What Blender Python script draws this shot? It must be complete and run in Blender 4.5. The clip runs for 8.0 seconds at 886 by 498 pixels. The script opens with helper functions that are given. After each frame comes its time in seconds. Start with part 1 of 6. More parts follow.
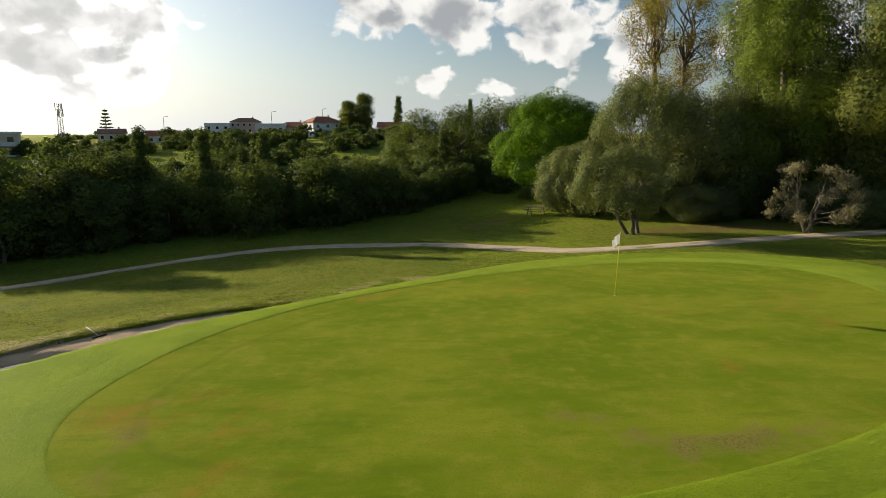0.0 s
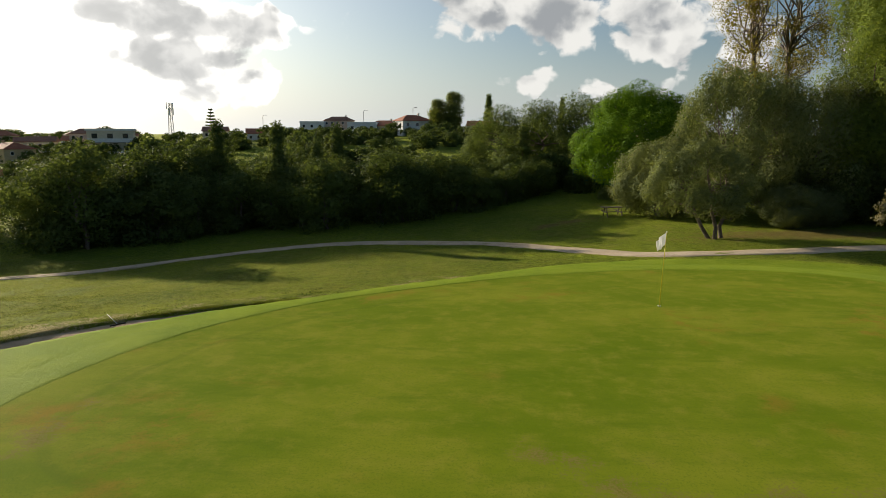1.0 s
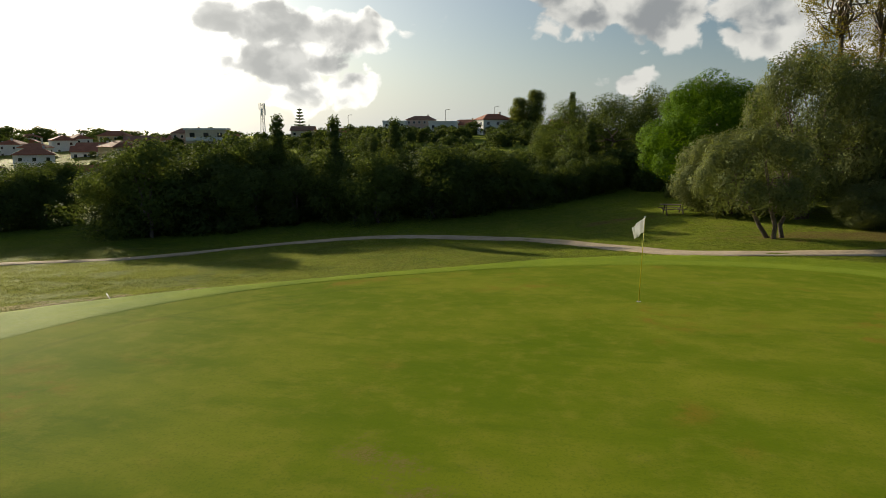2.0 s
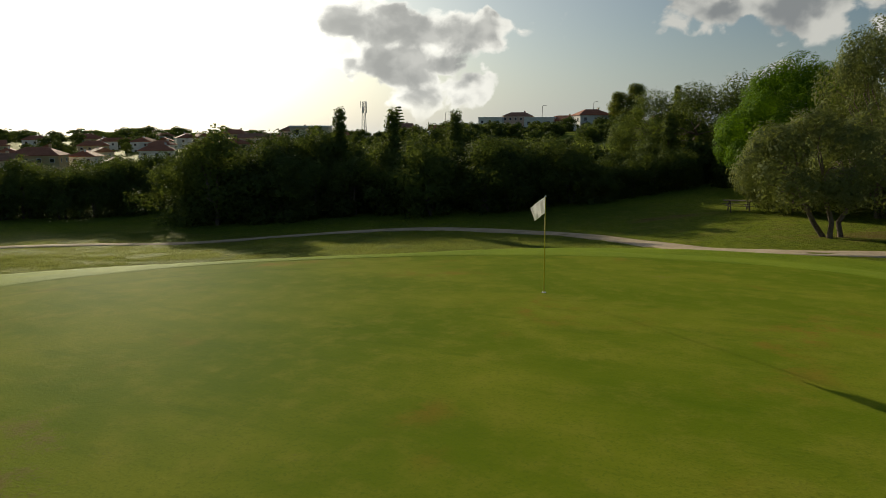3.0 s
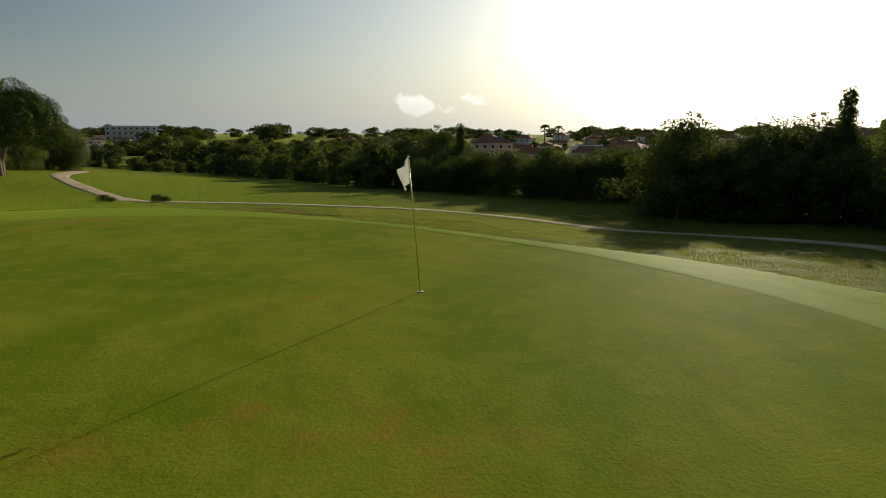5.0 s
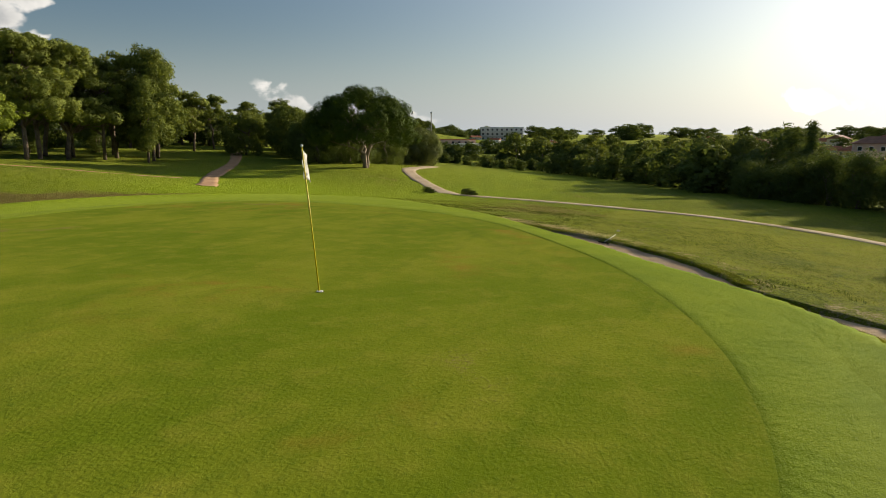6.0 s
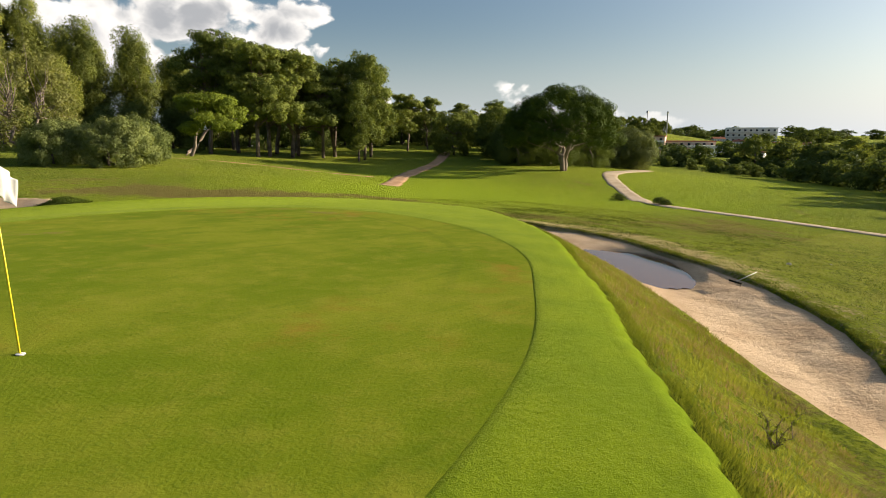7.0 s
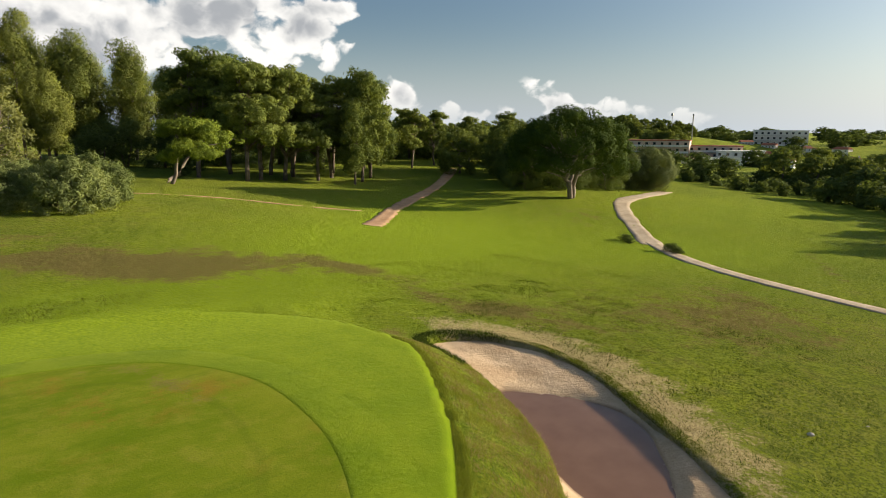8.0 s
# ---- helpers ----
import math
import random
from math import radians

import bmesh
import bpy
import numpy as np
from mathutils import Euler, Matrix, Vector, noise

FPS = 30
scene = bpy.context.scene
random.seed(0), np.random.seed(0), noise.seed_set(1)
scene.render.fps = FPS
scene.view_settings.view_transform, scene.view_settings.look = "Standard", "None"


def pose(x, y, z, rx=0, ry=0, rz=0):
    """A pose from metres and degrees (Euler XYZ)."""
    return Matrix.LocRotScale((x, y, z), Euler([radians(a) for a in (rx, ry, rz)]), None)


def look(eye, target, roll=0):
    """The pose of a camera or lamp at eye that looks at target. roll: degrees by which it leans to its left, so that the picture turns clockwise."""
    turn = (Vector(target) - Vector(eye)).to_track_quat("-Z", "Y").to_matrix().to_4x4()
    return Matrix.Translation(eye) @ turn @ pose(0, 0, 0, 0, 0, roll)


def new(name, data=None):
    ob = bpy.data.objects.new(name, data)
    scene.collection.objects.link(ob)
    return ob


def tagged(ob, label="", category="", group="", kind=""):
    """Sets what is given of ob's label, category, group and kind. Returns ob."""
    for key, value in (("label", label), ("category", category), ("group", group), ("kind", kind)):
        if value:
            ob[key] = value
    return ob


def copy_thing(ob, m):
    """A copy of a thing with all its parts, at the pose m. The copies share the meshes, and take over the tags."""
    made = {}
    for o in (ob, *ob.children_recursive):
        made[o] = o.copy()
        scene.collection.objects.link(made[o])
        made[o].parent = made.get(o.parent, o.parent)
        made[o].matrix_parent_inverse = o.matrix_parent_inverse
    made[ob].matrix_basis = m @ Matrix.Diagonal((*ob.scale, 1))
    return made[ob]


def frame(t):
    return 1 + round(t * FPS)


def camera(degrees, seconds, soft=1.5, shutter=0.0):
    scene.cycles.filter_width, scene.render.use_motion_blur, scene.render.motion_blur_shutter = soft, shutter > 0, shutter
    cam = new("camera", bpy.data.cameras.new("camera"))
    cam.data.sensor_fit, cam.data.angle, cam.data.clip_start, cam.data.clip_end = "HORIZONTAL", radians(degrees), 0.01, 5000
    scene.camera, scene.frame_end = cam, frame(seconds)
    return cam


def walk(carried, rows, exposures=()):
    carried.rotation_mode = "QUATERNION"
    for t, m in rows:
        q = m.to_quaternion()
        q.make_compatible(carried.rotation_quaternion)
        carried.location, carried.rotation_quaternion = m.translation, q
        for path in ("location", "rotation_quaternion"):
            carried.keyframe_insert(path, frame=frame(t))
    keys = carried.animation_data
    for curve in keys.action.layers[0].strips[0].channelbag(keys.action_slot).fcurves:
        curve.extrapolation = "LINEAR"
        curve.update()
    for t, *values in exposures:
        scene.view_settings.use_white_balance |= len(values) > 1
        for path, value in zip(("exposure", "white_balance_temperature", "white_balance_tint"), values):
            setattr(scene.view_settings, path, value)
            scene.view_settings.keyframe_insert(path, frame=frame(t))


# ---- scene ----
cam = camera(69.15, 8.0, soft=0.7)
# t, x, y, z, yaw to the left, pitch, roll
PATH = [
    (0.0, -5.659, -20.627, 5.314, -0.00, -10.24, 0.15),
    (0.5, -4.576, -19.349, 5.032, 4.30, -10.20, 0.02),
    (1.0, -3.377, -18.228, 4.762, 8.68, -10.14, -0.13),
    (2.5, 1.942, -14.960, 3.718, 21.43, -10.00, -0.01),
    (3.0, 4.293, -13.256, 3.432, 27.10, -10.08, 0.03),
    (3.5, 6.742, -11.008, 3.188, 36.54, -10.13, -0.08),
    (4.0, 8.532, -7.919, 2.950, 48.81, -10.15, -0.02),
    (4.2, 9.097, -6.798, 2.862, 53.97, -10.14, 0.03),
    (5.3, 9.870, 0.462, 2.386, 88.62, -10.12, -0.14),
    (5.5, 9.543, 1.746, 2.338, 94.69, -10.06, -0.07),
    (6.0, 8.052, 4.973, 2.317, 110.55, -10.14, 0.00),
    (6.5, 5.375, 7.351, 2.289, 125.21, -10.15, -0.03),
    (7.0, 2.028, 7.955, 2.413, 131.21, -10.12, -0.14),
    (7.5, -1.355, 7.417, 3.843, 132.75, -10.32, -0.05),
    (8.0, -5.114, 6.111, 6.118, 133.35, -10.48, -0.27),
]
# seconds, stops, kelvin, tint
EXPOSURES = [(0.0, 1.05, 6500, 9.5), (1.0, 0.9, 6500, 9), (2.5, 0.5, 6600, 6), (3.5, 0.1, 6600, 5), (4.2, -0.05, 6600, 5), (5.3, 0.42, 6700, 7), (5.5, 0.54, 6700, 8), (6.0, 0.9, 6700, 10),
             (6.5, 1.28, 6700, 13), (7.0, 1.3, 6650, 12), (7.5, 1.27, 6600, 11.5), (8.0, 1.18, 6520, 10.5)]
walk(cam, [(t, pose(x, y, z, 90 + pitch, roll, yaw)) for t, x, y, z, yaw, pitch, roll in PATH], EXPOSURES)

# ---- light ----
SUN_AZ, SUN_EL = radians(54.7), radians(13.3)  # to the left of +y; over the horizon
SUN_DIR = Vector((-math.sin(SUN_AZ) * math.cos(SUN_EL), math.cos(SUN_AZ) * math.cos(SUN_EL), math.sin(SUN_EL)))
SUN_STRENGTH, SKY_STRENGTH = 3.9, 0.062
sun_data = bpy.data.lights.new("sun", "SUN")
sun_data.energy, sun_data.angle, sun_data.color = SUN_STRENGTH, radians(0.45), (1.0, 0.86, 0.66)
sun = new("sun", sun_data)
sun.matrix_world = look((0, 0, 60), Vector((0, 0, 60)) - SUN_DIR)


def link(tree, a, b):
    tree.links.new(a, b)


def calc(tree, op, a, b=None, c=None):
    n = tree.nodes.new("ShaderNodeMath")
    n.operation = op
    for i, v in enumerate((a, b, c)):
        if v is None:
            continue
        if isinstance(v, (int, float)):
            n.inputs[i].default_value = v
        else:
            tree.links.new(v, n.inputs[i])
    return n.outputs[0]


def vcalc(tree, op, a, b):
    n = tree.nodes.new("ShaderNodeVectorMath")
    n.operation = op
    for i, v in enumerate((a, b)):
        if isinstance(v, (tuple, Vector)):
            n.inputs[i].default_value = tuple(v)
        else:
            tree.links.new(v, n.inputs[i])
    return n.outputs["Value"] if op == "DOT_PRODUCT" else n.outputs[0]


def smooth(tree, v, e0, e1, lo=0.0, hi=1.0):
    n = tree.nodes.new("ShaderNodeMapRange")
    n.interpolation_type = "SMOOTHSTEP"
    tree.links.new(v, n.inputs[0])
    for i, x in enumerate((e0, e1, lo, hi)):
        n.inputs[i + 1].default_value = x
    return n.outputs[0]


def blend(tree, f, a, b, kind="MIX"):
    n = tree.nodes.new("ShaderNodeMix")
    n.data_type, n.blend_type = "RGBA", kind
    for sock, v in ((n.inputs[0], f), (n.inputs[6], a), (n.inputs[7], b)):
        if isinstance(v, (int, float)):
            sock.default_value = v
        elif isinstance(v, tuple):
            sock.default_value = (*v, 1)
        else:
            tree.links.new(v, sock)
    return n.outputs[2]


def noise_of(tree, vec, scale, detail=4, rough=0.55, stretch=None):
    if stretch:
        m = tree.nodes.new("ShaderNodeMapping")
        m.inputs["Scale"].default_value = stretch
        tree.links.new(vec, m.inputs[0])
        vec = m.outputs[0]
    n = tree.nodes.new("ShaderNodeTexNoise")
    n.inputs["Scale"].default_value, n.inputs["Detail"].default_value, n.inputs["Roughness"].default_value = scale, detail, rough
    tree.links.new(vec, n.inputs["Vector"])
    return n.outputs[0]


def heading(az, el):
    az, el = radians(az), radians(el)
    return Vector((-math.sin(az) * math.cos(el), math.cos(az) * math.cos(el), math.sin(el)))


# clouds: degrees to the left of +y, over the horizon, half width, half height
CLOUDS = [
    (29.0, 8.7, 9.6, 2.5), (23.5, 9.0, 4.4, 2.0), (35.0, 9.0, 4.0, 2.2), (30.0, 5.6, 6.6, 3.4), (28.5, 3.6, 5.0, 1.8),
    (5.2, 10.4, 5.0, 2.8), (-1.0, 9.4, 4.4, 3.0), (-9.0, 8.8, 6.5, 3.8), (-16.0, 7.4, 4.0, 3.0), (-28.0, 9.0, 6.0, 5.0),
    (1.0, 4.6, 2.6, 1.0), (-5.0, 3.6, 3.4, 1.0),
    (163.0, 7.5, 13.0, 5.4), (152.0, 8.8, 7.0, 4.2), (145.5, 8.4, 4.8, 3.2), (141.8, 9.6, 2.4, 1.5), (135.2, 9.8, 2.4, 1.0),
    (136.7, 2.6, 2.0, 1.8), (132.8, 2.2, 1.6, 1.4), (124.0, 2.4, 2.6, 2.0), (117.6, 1.7, 3.2, 1.4), (129.0, 1.4, 3.0, 0.9), (112.0, 1.2, 3.0, 0.7),
    (80.7, 2.4, 2.6, 0.9), (76.0, 2.6, 1.6, 0.6), (123.6, 11.2, 1.6, 0.6),
]


def make_sky():
    world = bpy.data.worlds.new("world")
    world.use_nodes = True
    scene.world = world
    t = world.node_tree
    t.nodes.clear()
    sky = t.nodes.new("ShaderNodeTexSky")
    sky.sky_type = "NISHITA"
    sky.sun_disc, sky.sun_elevation, sky.sun_rotation = False, SUN_EL, -SUN_AZ
    sky.air_density, sky.dust_density, sky.ozone_density = 1.0, 1.2, 1.2
    way = t.nodes.new("ShaderNodeTexCoord").outputs["Generated"]
    toward = vcalc(t, "DOT_PRODUCT", way, SUN_DIR)
    # the haze about the sun and along the horizon
    glow = calc(t, "POWER", calc(t, "MAXIMUM", toward, 0.0), 60.0)
    wide = calc(t, "POWER", calc(t, "MAXIMUM", toward, 0.0), 9.0)
    broad = calc(t, "POWER", calc(t, "MAXIMUM", toward, 0.0), 3.5)
    halo = calc(t, "ADD", calc(t, "ADD", calc(t, "MULTIPLY", glow, HALO_NEAR), calc(t, "MULTIPLY", wide, HALO_WIDE)), calc(t, "MULTIPLY", broad, HALO_BROAD))
    height = vcalc(t, "DOT_PRODUCT", way, (0, 0, 1))
    mist = smooth(t, height, 0.19, -0.03)
    pale = blend(t, calc(t, "MULTIPLY", calc(t, "POWER", mist, 1.5), 0.9), sky.outputs[0], (6.8, 6.9, 6.8))
    pale = blend(t, 1.0, pale, (0.60, 0.675, 0.765), "MULTIPLY")
    base = blend(t, 1.0, pale, blend(t, 1.0, (1.0, 0.95, 0.86), halo, "MULTIPLY"), "ADD")
    # cloud cover: soft ellipses whose edges swell into rounded billows
    cover = None
    for az, el, w, h in CLOUDS:
        d = heading(az, el)
        right = Vector((math.cos(radians(az)), math.sin(radians(az)), 0))
        up = right.cross(d)
        u = calc(t, "DIVIDE", vcalc(t, "DOT_PRODUCT", way, right), math.tan(radians(w)))
        v = calc(t, "DIVIDE", vcalc(t, "DOT_PRODUCT", way, up), math.tan(radians(h)))
        r = calc(t, "SQRT", calc(t, "ADD", calc(t, "MULTIPLY", u, u), calc(t, "MULTIPLY", v, v)))
        ahead = calc(t, "GREATER_THAN", vcalc(t, "DOT_PRODUCT", way, d), 0.3)
        body = calc(t, "MULTIPLY", calc(t, "SUBTRACT", 1.0, r), min(1.0, max(0.4, h / 2.2)))
        body = calc(t, "MAXIMUM", calc(t, "SUBTRACT", calc(t, "MULTIPLY", body, ahead), calc(t, "MULTIPLY", calc(t, "SUBTRACT", 1.0, ahead), 2.0)), -1.0)
        if cover is None:
            cover = body
        else:
            n = t.nodes.new("ShaderNodeMath")
            n.operation = "SMOOTH_MAX"
            n.inputs[2].default_value = 0.25
            link(t, cover, n.inputs[0])
            link(t, body, n.inputs[1])
            cover = n.outputs[0]

    def puffs(vec, scale):
        n = t.nodes.new("ShaderNodeTexVoronoi")
        n.feature = "SMOOTH_F1"
        n.inputs["Scale"].default_value, n.inputs["Smoothness"].default_value = scale, 0.35
        link(t, vec, n.inputs["Vector"])
        return calc(t, "SUBTRACT", 0.5, n.outputs["Distance"])

    def billows(vec):
        """Rounded heads at three sizes, stirred by noise."""
        stir = t.nodes.new("ShaderNodeTexNoise")
        stir.inputs["Scale"].default_value, stir.inputs["Detail"].default_value = 14.0, 4
        link(t, vec, stir.inputs["Vector"])
        off = vcalc(t, "MULTIPLY", vcalc(t, "SUBTRACT", stir.outputs["Color"], (0.5, 0.5, 0.5)), (0.07, 0.07, 0.05))
        vec = vcalc(t, "MULTIPLY", vcalc(t, "ADD", vec, off), (1.0, 1.0, 1.35))
        out = calc(t, "MULTIPLY", puffs(vec, 11.0), 0.9)
        out = calc(t, "ADD", out, calc(t, "MULTIPLY", puffs(vec, 26.0), 0.55))
        out = calc(t, "ADD", out, calc(t, "MULTIPLY", puffs(vec, 60.0), 0.18))
        return calc(t, "ADD", out, calc(t, "MULTIPLY", calc(t, "SUBTRACT", noise_of(t, vec, 40.0, 6, 0.6), 0.5), 0.45))

    rag = billows(way)
    dense = calc(t, "ADD", calc(t, "MULTIPLY", cover, 1.15), calc(t, "SUBTRACT", calc(t, "MULTIPLY", rag, 1.5), 0.12))
    alpha = calc(t, "MULTIPLY", smooth(t, dense, 0.0, 0.30), smooth(t, cover, -0.45, -0.05))
    alpha = calc(t, "MULTIPLY", alpha, smooth(t, height, 0.01, 0.06, 0.35, 1.0))
    core = smooth(t, dense, 0.10, 0.95)
    # heads are lit from above and from the sun's side
    lifted = vcalc(t, "ADD", way, tuple(Vector((0, 0, 0.022)) + SUN_DIR * 0.022))
    puff = calc(t, "SUBTRACT", rag, billows(lifted))
    shade = smooth(t, calc(t, "ADD", calc(t, "MULTIPLY", puff, 1.3), calc(t, "SUBTRACT", 0.92, calc(t, "MULTIPLY", core, 0.55))), 0.05, 1.0)
    lit = blend(t, shade, (3.1, 3.25, 3.4), (7.6, 7.45, 7.1))
    near_sun = smooth(t, toward, 0.72, 0.96)
    thick = smooth(t, calc(t, "SUBTRACT", dense, calc(t, "MULTIPLY", puff, 0.7)), 0.12, 0.62)
    thick = calc(t, "MULTIPLY", thick, smooth(t, vcalc(t, "DOT_PRODUCT", way, heading(29, 7)), 0.955, 0.985))
    rim = blend(t, thick, (15.0, 14.5, 13.6), blend(t, shade, (4.0, 4.0, 3.95), (6.6, 6.5, 6.3)))
    rim = blend(t, 1.0, rim, blend(t, 1.0, (0.30, 0.29, 0.27), halo, "MULTIPLY"), "ADD")
    colour = blend(t, near_sun, lit, rim)
    out = blend(t, alpha, base, colour)
    bg = t.nodes.new("ShaderNodeBackground")
    bg.inputs["Strength"].default_value = SKY_STRENGTH
    link(t, out, bg.inputs["Color"])
    link(t, bg.outputs[0], t.nodes.new("ShaderNodeOutputWorld").inputs["Surface"])


HALO_NEAR, HALO_WIDE, HALO_BROAD = 36.0, 3.2, 3.6
make_sky()


# ---- materials ----
def material(name, colour, rough=0.8, spec=0.3):
    m = bpy.data.materials.new(name)
    m.use_nodes = True
    b = m.node_tree.nodes["Principled BSDF"]
    b.inputs["Base Color"].default_value = (*colour, 1)
    b.inputs["Roughness"].default_value = rough
    b.inputs["Specular IOR Level"].default_value = spec
    return m, m.node_tree, b


def place_of(t):
    return t.nodes.new("ShaderNodeNewGeometry").outputs["Position"]


def own_place(t):
    return t.nodes.new("ShaderNodeTexCoord").outputs["Object"]


def attribute(t, name):
    n = t.nodes.new("ShaderNodeAttribute")
    n.attribute_name = name
    return n.outputs["Fac"]


def bump(t, b, height, strength, distance):
    n = t.nodes.new("ShaderNodeBump")
    n.inputs["Strength"].default_value, n.inputs["Distance"].default_value = strength, distance
    link(t, height, n.inputs["Height"])
    link(t, n.outputs[0], b.inputs["Normal"])


def speckled(name, low, high, scale, rough=0.85, relief=0.3, depth=0.02, big=0.0, spec=0.3):
    """A surface with grain and larger stains between two colours."""
    m, t, b = material(name, low, rough, spec)
    p = own_place(t)
    grain, stain = noise_of(t, p, scale, 5, 0.6), noise_of(t, p, big or scale / 9, 4)
    f = calc(t, "ADD", calc(t, "MULTIPLY", grain, 0.5), calc(t, "MULTIPLY", stain, 0.5))
    link(t, blend(t, smooth(t, f, 0.33, 0.67), low, high), b.inputs["Base Color"])
    bump(t, b, grain, relief, depth)
    return m


def leafy(name, dark, light, through_light=0.35, rough=0.8, spec=0.06):
    """Leaves: colour varies leaf by leaf and tree by tree, and light comes through them."""
    m, t, b = material(name, dark, rough, spec)
    isle = t.nodes.new("ShaderNodeNewGeometry").outputs["Random Per Island"]
    tree = t.nodes.new("ShaderNodeObjectInfo").outputs["Random"]
    patch = noise_of(t, own_place(t), 0.8, 3)
    f = calc(t, "ADD", calc(t, "ADD", calc(t, "MULTIPLY", isle, 0.22), calc(t, "MULTIPLY", tree, 0.3)), calc(t, "MULTIPLY", patch, 0.65))
    c = blend(t, smooth(t, f, 0.15, 1.0), dark, light)
    link(t, c, b.inputs["Base Color"])
    thin = t.nodes.new("ShaderNodeBsdfTranslucent")
    link(t, blend(t, 1.0, c, (1.25, 1.2, 0.55), "MULTIPLY"), thin.inputs["Color"])
    mix = t.nodes.new("ShaderNodeMixShader")
    mix.inputs[0].default_value = through_light
    link(t, b.outputs[0], mix.inputs[1])
    link(t, thin.outputs[0], mix.inputs[2])
    link(t, mix.outputs[0], t.nodes["Material Output"].inputs["Surface"])
    return m


def grassy(b, weight):
    """The pale sheen that blades of grass give at flat angles."""
    b.inputs["Sheen Weight"].default_value = weight
    b.inputs["Specular Tint"].default_value = (0.60, 0.75, 0.10, 1)
    b.inputs["Sheen Roughness"].default_value = 0.45
    b.inputs["Sheen Tint"].default_value = (0.64, 0.72, 0.18, 1)


def make_turf():
    """Rough and fairway: grass with dry straw, bare earth and sand where the attributes say so."""
    m, t, b = material("turf", (0.07, 0.11, 0.02), 0.7, 0.009)
    grassy(b, 0.20)
    link(t, smooth(t, attribute(t, "apron"), 0.0, 1.0, 0.26, 0.13), b.inputs["Sheen Weight"])
    p = place_of(t)
    wide, mid, fine = noise_of(t, p, 0.09, 4), noise_of(t, p, 0.7, 5, 0.6), noise_of(t, p, 9.0, 5, 0.65)
    blade = noise_of(t, p, 55.0, 3, 0.7)
    grass = blend(t, smooth(t, wide, 0.35, 0.65), (0.104, 0.140, 0.010), (0.175, 0.215, 0.012))
    grass = blend(t, smooth(t, mid, 0.42, 0.72), grass, (0.175, 0.180, 0.032))
    grass = blend(t, calc(t, "MULTIPLY", smooth(t, fine, 0.49, 0.58), 0.7), grass, (0.030, 0.055, 0.006))
    grass = blend(t, calc(t, "MULTIPLY", smooth(t, fine, 0.44, 0.34), 0.6), grass, (0.27, 0.27, 0.06))
    mown = blend(t, smooth(t, mid, 0.3, 0.7), (0.096, 0.150, 0.006), (0.140, 0.190, 0.009))
    clod = noise_of(t, p, 3.2, 4, 0.65)
    grass = blend(t, calc(t, "MULTIPLY", smooth(t, clod, 0.50, 0.58), 0.5), grass, (0.034, 0.056, 0.008))
    mown = blend(t, calc(t, "MULTIPLY", smooth(t, noise_of(t, p, 30.0, 4, 0.7), 0.45, 0.7), 0.45), mown, (0.060, 0.100, 0.008))
    grass = blend(t, attribute(t, "apron"), grass, mown)
    lush = blend(t, smooth(t, fine, 0.3, 0.7), (0.240, 0.310, 0.014), (0.115, 0.190, 0.006))
    grass = blend(t, attribute(t, "lush"), grass, lush)
    ragged = calc(t, "ADD", calc(t, "MULTIPLY", calc(t, "SUBTRACT", mid, 0.5), 1.3), calc(t, "MULTIPLY", calc(t, "SUBTRACT", fine, 0.5), 1.1))
    earth = blend(t, smooth(t, fine, 0.35, 0.65), (0.075, 0.044, 0.024), (0.175, 0.110, 0.060))
    bare = smooth(t, calc(t, "ADD", attribute(t, "bare"), ragged), 0.38, 0.85)
    c = blend(t, calc(t, "MULTIPLY", bare, 0.85), grass, earth)
    strewn = blend(t, smooth(t, fine, 0.3, 0.7), (0.36, 0.25, 0.16), (0.52, 0.40, 0.28))
    sandy = smooth(t, calc(t, "ADD", attribute(t, "sandy"), ragged), 0.42, 0.75)
    c = blend(t, calc(t, "MULTIPLY", sandy, 0.85), c, strewn)
    link(t, blend(t, 1.0, c, (1.26, 1.27, 1.05), "MULTIPLY"), b.inputs["Base Color"])
    tuft = noise_of(t, p, 2.6, 4, 0.6)
    h = calc(t, "ADD", calc(t, "ADD", mid, calc(t, "MULTIPLY", tuft, 1.4)), calc(t, "ADD", fine, calc(t, "MULTIPLY", blade, 0.6)))
    h = calc(t, "MULTIPLY", h, calc(t, "SUBTRACT", 1.0, calc(t, "MULTIPLY", attribute(t, "apron"), 0.9)))
    bump(t, b, h, 1.0, 0.14)
    return m


